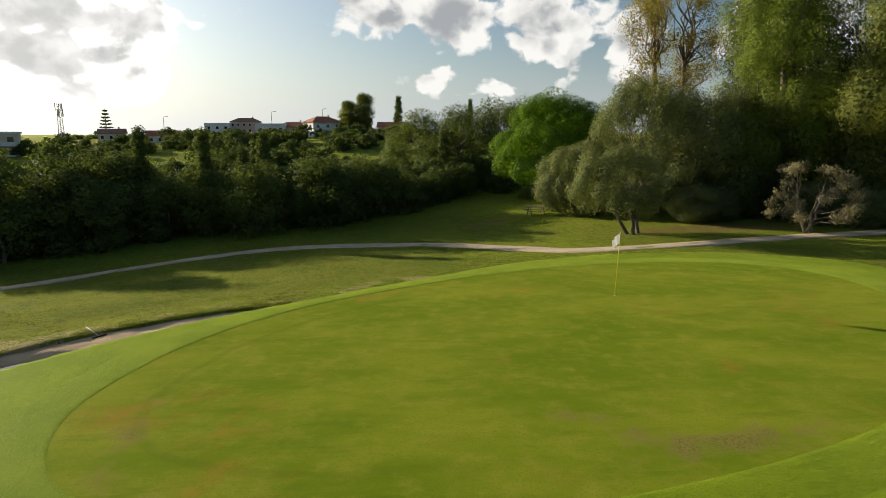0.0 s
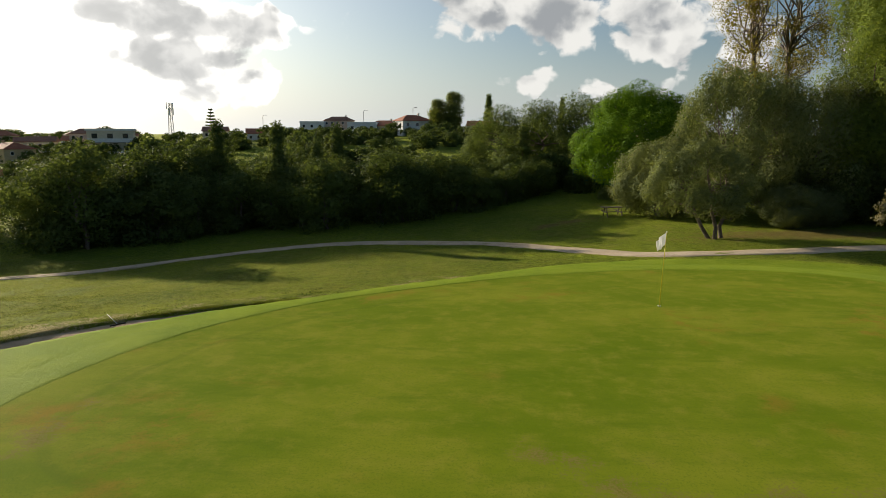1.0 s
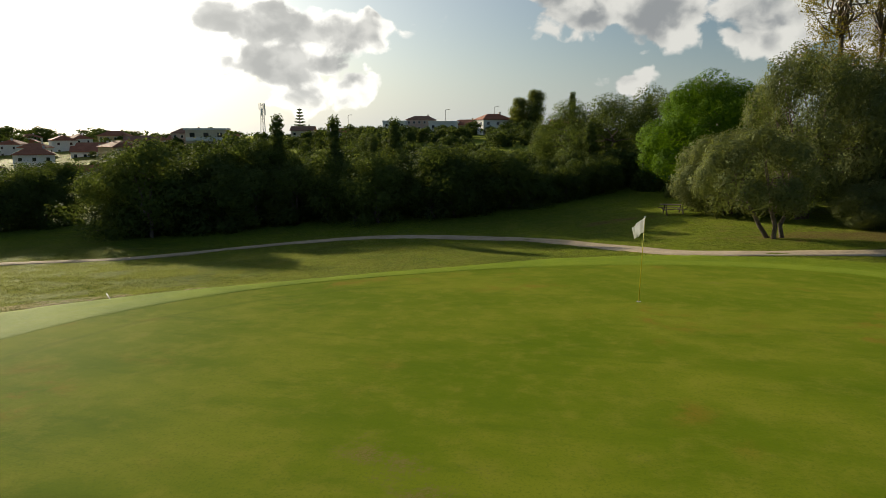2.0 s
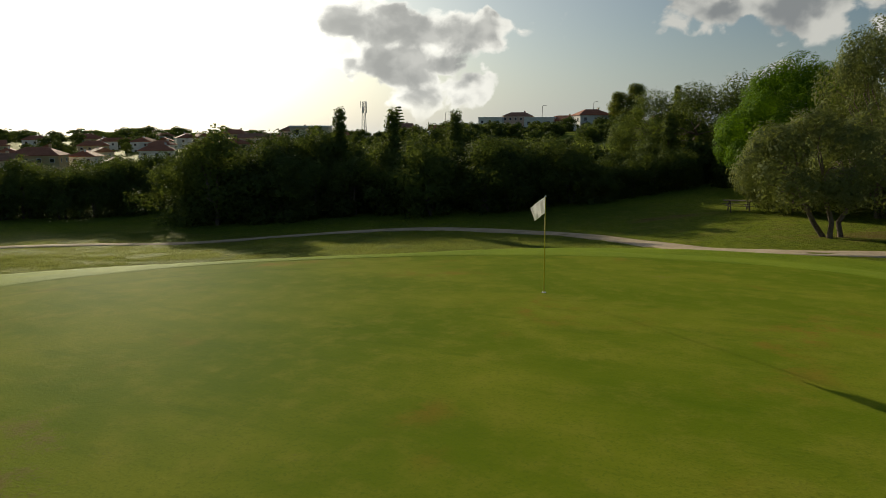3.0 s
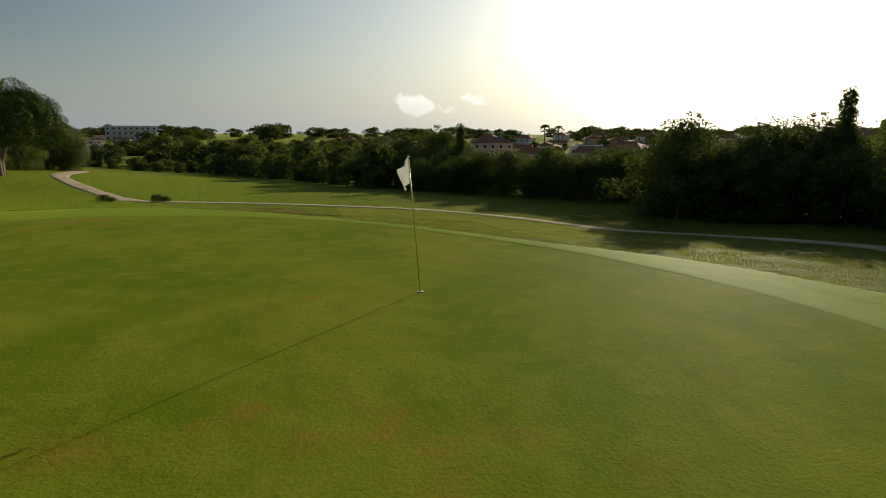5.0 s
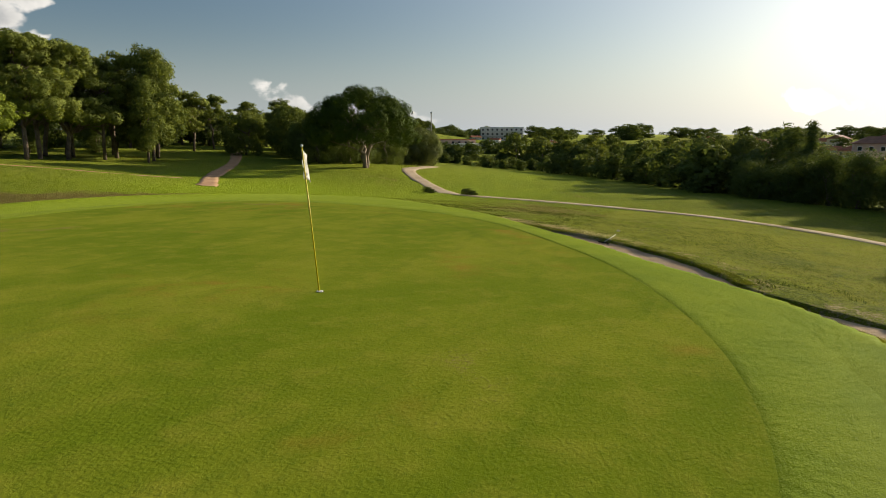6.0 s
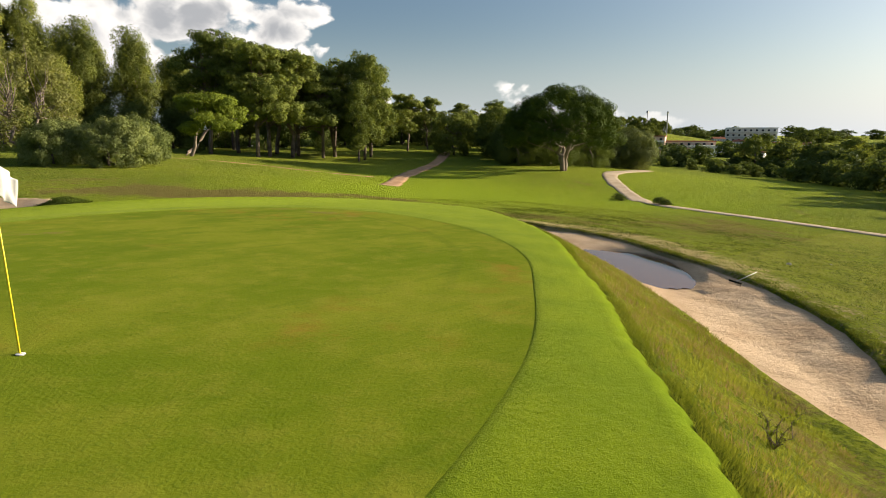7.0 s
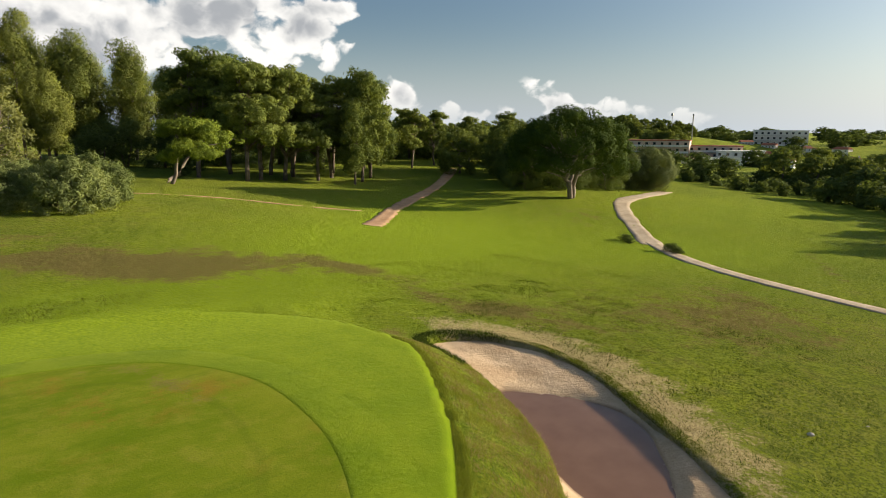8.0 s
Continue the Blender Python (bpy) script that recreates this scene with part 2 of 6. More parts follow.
def make_green():
    """Close-mown putting surface: mottled, with faint drifts and reddish thin spots."""
    m, t, b = material("putting_surface", (0.1, 0.15, 0.02), 0.75, 0.004)
    grassy(b, 0.03)
    p = place_of(t)
    drift = noise_of(t, p, 0.35, 5, 0.6, (0.55, 1.0, 1.0))
    mott, fine = noise_of(t, p, 1.6, 5, 0.65), noise_of(t, p, 22.0, 4, 0.7)
    c = blend(t, smooth(t, drift, 0.34, 0.66), (0.094, 0.138, 0.007), (0.160, 0.186, 0.016))
    streak = noise_of(t, p, 0.9, 6, 0.7, (0.35, 1.6, 1.0))
    c = blend(t, calc(t, "MULTIPLY", smooth(t, streak, 0.50, 0.74), 0.55), c, (0.062, 0.108, 0.007))
    c = blend(t, calc(t, "MULTIPLY", smooth(t, mott, 0.42, 0.74), 0.5), c, (0.215, 0.208, 0.030))
    # the ring left by the last mowing pass, inside the edge
    rim = calc(t, "ADD", attribute(t, "inset"), calc(t, "MULTIPLY", calc(t, "SUBTRACT", mott, 0.5), 0.35))
    ring = calc(t, "MULTIPLY", smooth(t, rim, 1.30, 1.42), smooth(t, rim, 1.66, 1.52))
    c = blend(t, calc(t, "MULTIPLY", calc(t, "MULTIPLY", ring, attribute(t, "ringed")), 0.22), c, (0.050, 0.080, 0.008))
    thin = smooth(t, noise_of(t, p, 0.28, 3), 0.55, 0.72)
    red = calc(t, "MULTIPLY", thin, smooth(t, noise_of(t, p, 1.1, 5, 0.7), 0.45, 0.64))
    c = blend(t, calc(t, "MULTIPLY", red, 0.8), c, (0.205, 0.130, 0.022))
    ragged = calc(t, "ADD", calc(t, "MULTIPLY", calc(t, "SUBTRACT", mott, 0.5), 2.0), calc(t, "MULTIPLY", calc(t, "SUBTRACT", fine, 0.5), 1.8))
    worn = smooth(t, calc(t, "ADD", attribute(t, "bare"), ragged), 0.45, 0.95)
    c = blend(t, calc(t, "MULTIPLY", worn, 0.7), c, blend(t, smooth(t, fine, 0.35, 0.65), (0.075, 0.052, 0.02), (0.21, 0.155, 0.07)))
    c = blend(t, calc(t, "MULTIPLY", smooth(t, fine, 0.48, 0.68), 0.4), c, (0.07, 0.11, 0.012))
    link(t, blend(t, 1.0, c, (1.26, 1.27, 1.05), "MULTIPLY"), b.inputs["Base Color"])
    bump(t, b, calc(t, "ADD", calc(t, "MULTIPLY", mott, 1.6), fine), 0.42, 0.02)
    return m


def make_sand():
    m, t, b = material("bunker_sand", (0.5, 0.37, 0.26), 0.9, 0.15)
    p = place_of(t)
    wide, fine = noise_of(t, p, 0.5, 5, 0.6), noise_of(t, p, 12.0, 6, 0.7)
    comb = t.nodes.new("ShaderNodeCombineXYZ")
    link(t, calc(t, "MULTIPLY", vcalc(t, "DOT_PRODUCT", p, (0.727, 0.687, 0)), 8.0), comb.inputs[0])
    link(t, calc(t, "MULTIPLY", vcalc(t, "DOT_PRODUCT", p, (-0.687, 0.727, 0)), 2.2), comb.inputs[1])
    rake = noise_of(t, comb.outputs[0], 1.0, 2, 0.5)
    wet = smooth(t, calc(t, "ADD", attribute(t, "wet"), calc(t, "MULTIPLY", calc(t, "SUBTRACT", wide, 0.5), 0.7)), 0.35, 0.7)
    c = blend(t, smooth(t, wide, 0.35, 0.65), (0.49, 0.345, 0.205), (0.63, 0.47, 0.30))
    c = blend(t, calc(t, "MULTIPLY", smooth(t, fine, 0.5, 0.72), 0.5), c, (0.36, 0.245, 0.145))
    c = blend(t, wet, c, (0.26, 0.165, 0.10))
    link(t, c, b.inputs["Base Color"])
    pits = noise_of(t, p, 3.0, 5, 0.7)
    bump(t, b, calc(t, "ADD", calc(t, "ADD", calc(t, "MULTIPLY", rake, 1.6), calc(t, "MULTIPLY", pits, 3.0)), calc(t, "MULTIPLY", fine, 0.8)), 0.5, 0.035)
    return m


TURF, PUTTING, SAND = make_turf(), make_green(), make_sand()
PATH_GRIT = speckled("path_grit", (0.38, 0.30, 0.205), (0.56, 0.46, 0.335), 6.0, 0.97, 0.4, 0.03, spec=0.05)
PATH_EARTH = speckled("path_earth", (0.36, 0.205, 0.105), (0.54, 0.35, 0.20), 5.0, 0.9, 0.4, 0.03)
BARK = speckled("bark", (0.075, 0.055, 0.042), (0.21, 0.165, 0.125), 9.0, 0.9, 0.8, 0.04)
PALE_BARK = speckled("pale_bark", (0.12, 0.093, 0.07), (0.27, 0.225, 0.175), 7.0, 0.85, 0.6, 0.03)
LEAF_THICKET = leafy("leaf_thicket", (0.052, 0.078, 0.024), (0.150, 0.190, 0.055), 0.34)
LEAF_UMBRELLA = leafy("leaf_umbrella_pine", (0.024, 0.043, 0.009), (0.088, 0.130, 0.022), 0.22)
LEAF_PINE = leafy("leaf_pine", (0.062, 0.092, 0.024), (0.210, 0.245, 0.058), 0.34)
LEAF_BRIGHT = leafy("leaf_bright_pine", (0.042, 0.095, 0.006), (0.150, 0.260, 0.018), 0.30)
LEAF_FLAT = leafy("leaf_flat_pine", (0.065, 0.110, 0.015), (0.20, 0.25, 0.04), 0.40)
LEAF_GUM = leafy("leaf_gum", (0.084, 0.115, 0.030), (0.250, 0.275, 0.072), 0.45)
LEAF_OLIVE = leafy("leaf_olive", (0.080, 0.104, 0.042), (0.200, 0.228, 0.096), 0.35)
LEAF_BROAD = leafy("leaf_evergreen", (0.062, 0.102, 0.022), (0.200, 0.255, 0.052), 0.40)
LEAF_GOLD = leafy("leaf_gold", (0.110, 0.105, 0.020), (0.270, 0.225, 0.045), 0.45)
LEAF_BUSH = leafy("leaf_bush", (0.095, 0.130, 0.042), (0.260, 0.300, 0.115), 0.4)
LEAF_PALE = leafy("leaf_pale", (0.15, 0.165, 0.055), (0.30, 0.31, 0.12), 0.45)
LEAF_DRY = leafy("leaf_dry", (0.130, 0.120, 0.075), (0.290, 0.265, 0.175), 0.35)
BLADE = leafy("grass_blade", (0.075, 0.110, 0.014), (0.19, 0.20, 0.05), 0.4)
# dry blade with part of the backlit glow put into its pale colour
BLADE_PALE = leafy("grass_blade_pale", (0.15, 0.185, 0.070), (0.30, 0.32, 0.15), 0.55)
BLADE_LIP = leafy("grass_blade_bank", (0.130, 0.170, 0.020), (0.30, 0.31, 0.07), 0.45)
BLADE_DARK = leafy("grass_blade_dark", (0.030, 0.050, 0.010), (0.085, 0.115, 0.020), 0.3)
BLADE_DRY = leafy("grass_blade_dry", (0.17, 0.12, 0.06), (0.36, 0.28, 0.15), 0.3)


# ---- land ----
# spot heights of the land (x, y, z): round the course, then the valley sides and the town
NEAR = [
    (7.3, 21.7, -1.3), (2, 33, -1.75), (-3, 24.6, -2.45), (-34, 19, -4.4), (-46, 31, -4.7), (-65, -21, -4.65),
    (-79, -40, -2.6), (-45, -41, -2.85), (-38.6, -70, -0.4), (-29, -54, -0.2), (-19, -41.5, -0.95), (-23.3, -18, -1.6),
    (-25, 2, -2.5), (-64, -6, -4.2), (-84, -19, -4.9), (-97, -47, -2.8), (-72, -60, -2.2), (-12, -30, -1.2),
    (20, 25, -1.0), (13, 8, -1.0), (16, -12, -1.0), (0, -28, -1.0), (-18, 28, -3.3), (-10, 10, -2.2), (-45, 5, -4.0),
]
FAR = [
    (-136, 47, -8), (-100, 15, -6.5), (-95, 70, -6), (-60, 62, -3.5), (-60, 105, 1.5), (-34, 143, 4.5), (-102, 146, 2),
    (-22, 62, -2), (5, 60, -0.8), (30, 60, 0), (-10, 110, 3), (-160, 110, -3), (-235, 95, -3.5), (-250, 30, -4.5), (-335, 20, -3.5),
    (-300, -105, -9), (-262, -118, -6), (-363, -172, 11), (-345, -115, -8), (-310, -180, 4), (-213, -86, -4.5), (-222, -60, -5), (-150, -20, -7), (-150, -62, -4.5), (-110, -85, -0.5), (-60, -115, 0.5), (0, -110, 0),
    (60, 0, -0.5), (10, -70, -0.3), (-420, -220, 2), (-470, 100, -1), (-320, 260, 0), (20, 320, 4),
]
KNOTS = np.array(NEAR + FAR, float)


def bend(r2):
    return 0.5 * r2 * np.log(r2 + 1e-9)


def solve_land():
    p = KNOTS[:, :2] / 100
    n = len(p)
    k = bend(((p[:, None] - p[None]) ** 2).sum(2)) + np.eye(n) * 1e-4
    q = np.hstack([np.ones((n, 1)), p])
    a = np.vstack([np.hstack([k, q]), np.hstack([q.T, np.zeros((3, 3))])])
    return p, np.linalg.solve(a, np.concatenate([KNOTS[:, 2], np.zeros(3)]))


LAND_P, LAND_W = solve_land()


def ease(e0, e1, v):
    s = np.clip((v - e0) / (e1 - e0), 0, 1)
    return s * s * (3 - 2 * s)


def base_height(x, y):
    x, y = np.asarray(x, float), np.asarray(y, float)
    p = np.stack([x.ravel(), y.ravel()], 1) / 100
    out = np.empty(len(p))
    for i in range(0, len(p), 20000):
        c = p[i:i + 20000]
        out[i:i + 20000] = bend(((c[:, None] - LAND_P[None]) ** 2).sum(2)) @ LAND_W[:-3] + LAND_W[-3] + c @ LAND_W[-2:]
    far = ease(250, 480, np.hypot(p[:, 0] * 100 + 100, p[:, 1] * 100 - 20))
    return (out * (1 - far) - 1.0 * far).reshape(x.shape)


def loop(points, steps=7):
    """A closed smooth curve through points."""
    p = np.array(points, float)
    n, out = len(p), []
    for i in range(n):
        a, b, c, d = p[i - 1], p[i], p[(i + 1) % n], p[(i + 2) % n]
        for s in range(steps):
            u = s / steps
            out.append(0.5 * ((2 * b) + (c - a) * u + (2 * a - 5 * b + 4 * c - d) * u * u + (3 * b - a - 3 * c + d) * u ** 3))
    return np.array(out)


def signed(curve, x, y):
    """Distance to a closed curve, negative inside."""
    x, y = np.asarray(x, float), np.asarray(y, float)
    p = np.stack([x.ravel(), y.ravel()], 1)
    a, b = curve, np.roll(curve, -1, 0)
    out = np.empty(len(p))
    for i in range(0, len(p), 8000):
        c = p[i:i + 8000, None]
        ab = (b - a)[None]
        s = np.clip(((c - a[None]) * ab).sum(2) / (ab ** 2).sum(2), 0, 1)
        d = np.sqrt(((c - a[None] - ab * s[..., None]) ** 2).sum(2).min(1))
        cy = c[..., 1]
        cross = (a[None, :, 1] > cy) != (b[None, :, 1] > cy)
        with np.errstate(divide="ignore", invalid="ignore"):
            xs = a[None, :, 0] + (cy - a[None, :, 1]) / (b - a)[None, :, 1] * (b - a)[None, :, 0]
        inside = (cross & (c[..., 0] < xs)).sum(1) % 2 == 1
        out[i:i + 8000] = np.where(inside, -d, d)
    return out.reshape(x.shape)


GREEN = loop([(-13.2, -8.6), (-12.9, -5.2), (-11.7, -2.4), (-9.8, 0.0), (-7.3, 1.9), (-4.3, 3.8), (-1.0, 5.12), (1.8, 5.68), (4.5, 5.6),
              (6.7, 4.9), (8.3, 3.0), (8.7, 0.3), (8.0, -3.0), (5.5, -7.0), (2.0, -10.0), (-3.0, -12.0), (-8.0, -12.6), (-11.6, -11.4)])


# the mown collar round it, up to the lip over the bunker
APRON = loop([(-18.8, -9.2), (-18.2, -7.2), (-16.1, -4.3), (-14.7, -2.6), (-13.0, -1.0), (-10.4, 1.05), (-8.1, 2.9), (-6.2, 4.2), (-4.5, 5.5), (-2.8, 6.7), (-0.3, 7.8),
              (3.0, 8.5), (7.5, 8.0), (11.0, 5.5), (12.2, 1.0), (10.8, -4.5), (7.5, -9.5), (3.0, -13.5), (-4.0, -16.2), (-10.0, -17.5), (-15.0, -16.0), (-18.2, -12.5)])
# the sand of the long bunker, and of the second one
BUNKER = loop([(-21.6, -10.2), (-20.4, -6.6), (-18.7, -3.2), (-16.9, -1.2), (-15.4, 0.4), (-13.0, 2.9), (-10.4, 5.2), (-8.3, 7.4), (-6.0, 9.6),
               (-4.6, 11.6), (-7.5, 10.8), (-11.0, 7.4), (-13.8, 6.1), (-15.9, 4.9), (-18.9, 2.4), (-21.5, -0.9), (-22.6, -2.6), (-24.0, -5.0), (-24.5, -7.8), (-23.4, -10.0)])
SECOND = loop([(-6.0, -19.2), (-6.7, -21.0), (-7.2, -24.0), (-8.6, -27.0), (-9.7, -29.5), (-9.4, -32.0), (-7.5, -34.0), (-4.5, -34.5), (-1.5, -32.0), (-0.6, -27.0), (-1.8, -22.0), (-4.0, -19.3)])
FLOOR, SECOND_FLOOR = -2.28, -1.3


def green_level(x, y):
    """The putting surface: a gentle dome that falls to the north-west."""
    return 0.022 * x - 0.018 * y - 0.0006 * (x * x + y * y)


def land_height(x, y):
    x, y = np.asarray(x, float), np.asarray(y, float)
    h = base_height(x, y)
    near = np.hypot(x + 6, y + 8) < 36
    if near.any():
        xs, ys = x[near], y[near]
        g, a, b, s = (signed(c, xs, ys) for c in (GREEN, APRON, BUNKER, SECOND))
        z = h[near]
        # a low bank round the sand
        bank = (1 - ease(0.0, 3.5, b)) * (b > 0) + (b <= 0)
        z = z * (1 - bank) + np.maximum(z, -2.06) * bank
        share = np.clip(g, 0, None) / (np.clip(g, 0, None) + np.clip(-a, 0.001, None))
        top = green_level(xs, ys) - 0.025 * ease(-0.3, 0.0, g) * ease(1.6, 0.8, g) - 0.06 * np.clip(share, 0, 1) ** 1.6 * ease(12, 3, b)
        wide = 6.0 + 3.0 * ease(-7.0, -14.0, ys) * ease(4.0, 9.0, b) - 3.1 * ease(7.0, 2.5, b)
        u = np.clip(a / wide, 0, 1)
        k = 1 - (0.02 * ease(0.0, 0.06, u) + 0.98 * ease(-0.25, 1.1, u) / ease(-0.25, 1.1, 1.0)) * (u > 0)
        z = z * (1 - k) + top * k + 0.045 * ease(0.0, 0.40, a) * ease(1.5, 0.5, a) * ease(6.0, 4.0, b)
        # sunk under the sand, with steep lips
        z = z * ease(-0.35, 0.12, b) + (FLOOR - 0.35) * (1 - ease(-0.35, 0.12, b))
        z = z * ease(-0.5, 0.1, s) + (SECOND_FLOOR - 0.3) * (1 - ease(-0.5, 0.1, s))
        h[near] = z + 0.45 * np.exp(-((xs + 7.9) / 0.75) ** 2 - ((ys + 22.4) / 1.8) ** 2)
    return h


# ---- ground ----
def spaced(lo, hi, step, reach, grow=1.06):
    """Even steps from lo to hi, growing ones out to reach."""
    mid = list(np.arange(lo, hi + step / 2, step))
    out, d = [], step
    while (out[-1] if out else 0) < reach:
        d *= grow
        out.append((out[-1] if out else 0) + d)
    return np.array([lo - v for v in reversed(out)] + mid + [hi + v for v in out])


def mesh(name, verts, faces, mat, parent=None, label="", even=True):
    me = bpy.data.meshes.new(name)
    if isinstance(faces, np.ndarray):
        me.vertices.add(len(verts))
        me.vertices.foreach_set("co", np.asarray(verts, np.float32).ravel())
        k = faces.shape[1]
        me.loops.add(faces.size)
        me.loops.foreach_set("vertex_index", faces.astype(np.int32).ravel())
        me.polygons.add(len(faces))
        me.polygons.foreach_set("loop_start", np.arange(0, faces.size, k, dtype=np.int32))
        me.update(calc_edges=True)
    else:
        me.from_pydata([tuple(v) for v in verts], [], [tuple(f) for f in faces])
    me.polygons.foreach_set("use_smooth", np.full(len(me.polygons), even))
    me.materials.append(mat)
    ob = new(name, me)
    if parent:
        ob.parent = parent
    if label:
        tagged(ob, label)
    return ob


def part(name, bm, mat, parent, label="", even=False):
    me = bpy.data.meshes.new(name)
    bm.to_mesh(me)
    bm.free()
    me.polygons.foreach_set("use_smooth", np.full(len(me.polygons), even))
    me.materials.append(mat)
    ob = new(name, me)
    ob.parent = parent
    return tagged(ob, label)


def spots(ob, name, values):
    ob.data.attributes.new(name, "FLOAT", "POINT").data.foreach_set("value", np.asarray(values, np.float32))


def grid_faces(nx, ny):
    i = np.arange(nx * ny).reshape(ny, nx)
    return np.stack([i[:-1, :-1].ravel(), i[:-1, 1:].ravel(), i[1:, 1:].ravel(), i[1:, :-1].ravel()], 1)


def bell(x, y, cx, cy, rx, ry, turn=0):
    c, s = math.cos(radians(turn)), math.sin(radians(turn))
    u, v = (x - cx) * c + (y - cy) * s, -(x - cx) * s + (y - cy) * c
    return np.exp(-(u / rx) ** 2 - (v / ry) ** 2)


def roughen(x, y, size):
    return np.array([noise.noise((a / size, b / size, 3.7)) for a, b in zip(x.ravel(), y.ravel())]).reshape(x.shape)


def make_ground():
    gx, gy = np.meshgrid(spaced(-26, 12, 0.16, 4200), spaced(-19, 13, 0.16, 4200))
    z = land_height(gx, gy)
    core = (np.abs(gx + 20) < 90) & (np.abs(gy) < 90)
    g, a, b = np.full(gx.shape, 50.0), np.full(gx.shape, 50.0), np.full(gx.shape, 50.0)
    g[core], a[core], b[core] = (signed(c, gx[core], gy[core]) for c in (GREEN, APRON, BUNKER))
    s = np.full(gx.shape, 50.0)
    s[core] = signed(SECOND, gx[core], gy[core])
    tuft = np.zeros(gx.shape)
    tuft[core] = roughen(gx[core], gy[core], 0.7) * 0.035 + roughen(gx[core], gy[core], 2.6) * 0.05
    z += tuft * ease(0.2, 1.5, a)
    z -= 0.03 * (g < -0.5)
    ob = mesh("ground", np.stack([gx, gy, z], 2).reshape(-1, 3), grid_faces(gx.shape[1], gx.shape[0]), TURF)
    warp_x, warp_y = gx.copy(), gy.copy()
    warp_x[core] += 1.8 * roughen(gx[core], gy[core], 5.0)
    warp_y[core] += 1.8 * roughen(gx[core] + 40, gy[core], 4.0)
    bare = 1.25 * bell(warp_x, warp_y, -19.5, -30.5, 8.0, 5.2, -35) + 0.6 * bell(warp_x, warp_y, -13.5, -36, 5, 2.0, 20) + 0.75 * bell(warp_x, warp_y, -28.5, -23.5, 2.2, 5.5, 12)
    bare += 0.7 * bell(warp_x, warp_y, -27.0, -13, 2.0, 6.0, 6) + 0.5 * bell(warp_x, warp_y, -33, -8, 7, 8, 0) + 0.5 * bell(warp_x, warp_y, -42, -6, 8, 4, 20)
    bare += 0.62 * ease(0.9, 1.9, a) * ease(4.5, 2.5, a) * ease(3.2, 1.5, b) * (b > -0.5)
    bare += 0.7 * bell(gx, gy, -62, -6.3, 11, 0.8, 24.5)
    bare += 0.95 * bell(warp_x, warp_y, -1.2, 31.8, 4.6, 0.9, 26) + 0.55 * bell(gx, gy, 14.5, 23.0, 5.0, 2.0, 5) + 0.5 * bell(gx, gy, 13, 22.5, 8, 2.4, 10) + 0.5 * bell(gx, gy, 18, 17, 5, 2) + 0.35 * bell(gx, gy, 6, 25, 9, 6)
    bare += 0.45 * bell(gx, gy, -70, -33, 9, 9) + 0.3 * bell(gx, gy, -46, -62, 20, 12) + 0.5 * bell(gx, gy, -14, -42, 9, 3) + 0.35 * bell(gx, gy, -40, 6, 7, 12)
    bare += 0.6 * ease(100, 160, np.hypot(gx + 20, gy)) * ease(-40, 10, gy) + 0.35 * ease(90, 150, np.hypot(gx + 20, gy)) * ease(10, -40, gy)
    sandy = 0.48 * ease(4.2, 0.2, b) * ease(3.0, 5.0, a) + 0.35 * ease(5.5, 1.0, b) * ease(-6, 2, gy * -1 + gx * 0) * ease(3, 5, a) + 0.5 * ease(2.2, 0.2, s)
    spots(ob, "apron", (ease(0.7, 0.0, a) * ease(9.0, 6.0, b) + ease(5.5, -3.0, a) * ease(6.0, 9.0, b)).clip(0, 1).ravel())
    spots(ob, "lush", (1.2 * bell(gx, gy, -40, -32, 30, 12, 30) + 0.6 * bell(gx, gy, -60, -14, 16, 12) + 0.5 * bell(gx, gy, -95, -22, 40, 16) + 1.0 * bell(gx, gy, -14, -21, 8, 6)).clip(0, 1).ravel())
    spots(ob, "bare", bare.clip(0, 1).ravel())
    spots(ob, "sandy", sandy.clip(0, 1).ravel())
    tagged(ob, "rolling golf course turf with dry and bare patches", "ground", kind="structure")


def make_patch(name, curve, mat, level, step, label, category, marks):
    """A sheet inside a closed curve on a fine grid; outside the curve it sinks under the turf."""
    lo, hi = curve.min(0) - 0.8, curve.max(0) + 0.8
    gx, gy = np.meshgrid(np.arange(lo[0], hi[0], step), np.arange(lo[1], hi[1], step))
    d = signed(curve, gx, gy)
    z = level(gx, gy, d)
    f = grid_faces(gx.shape[1], gx.shape[0])
    f = f[(d.ravel()[f] < 0.55).all(1)]
    used, inv = np.unique(f, return_inverse=True)
    v = np.stack([gx, gy, z], 2).reshape(-1, 3)[used]
    ob = mesh(name, v, inv.reshape(f.shape), mat)
    for key, fn in marks.items():
        spots(ob, key, fn(v[:, 0], v[:, 1]))
    return tagged(ob, label, category, kind="structure")


def worn_marks(x, y):
    w = 0.95 * bell(x, y, -0.6, -10.4, 2.3, 0.55, 16) + 0.8 * bell(x, y, -2.6, -9.6, 1.4, 0.5, -30) + 0.5 * bell(x, y, 1.3, -11.2, 1.5, 0.35, 20)
    w += 0.55 * bell(x, y, -11.4, -9.6, 0.35, 1.3, 12) + 0.4 * bell(x, y, -11.0, -11.2, 1.2, 0.4, -30) + 0.35 * bell(x, y, -11.9, -9, 1.0, 2.0)
    return (w + 0.3 * bell(x, y, -1.1, -4.4, 0.8, 0.3) + 0.42 * bell(x, y, 2.2, 3.0, 0.9, 0.35, 30)).clip(0, 1)


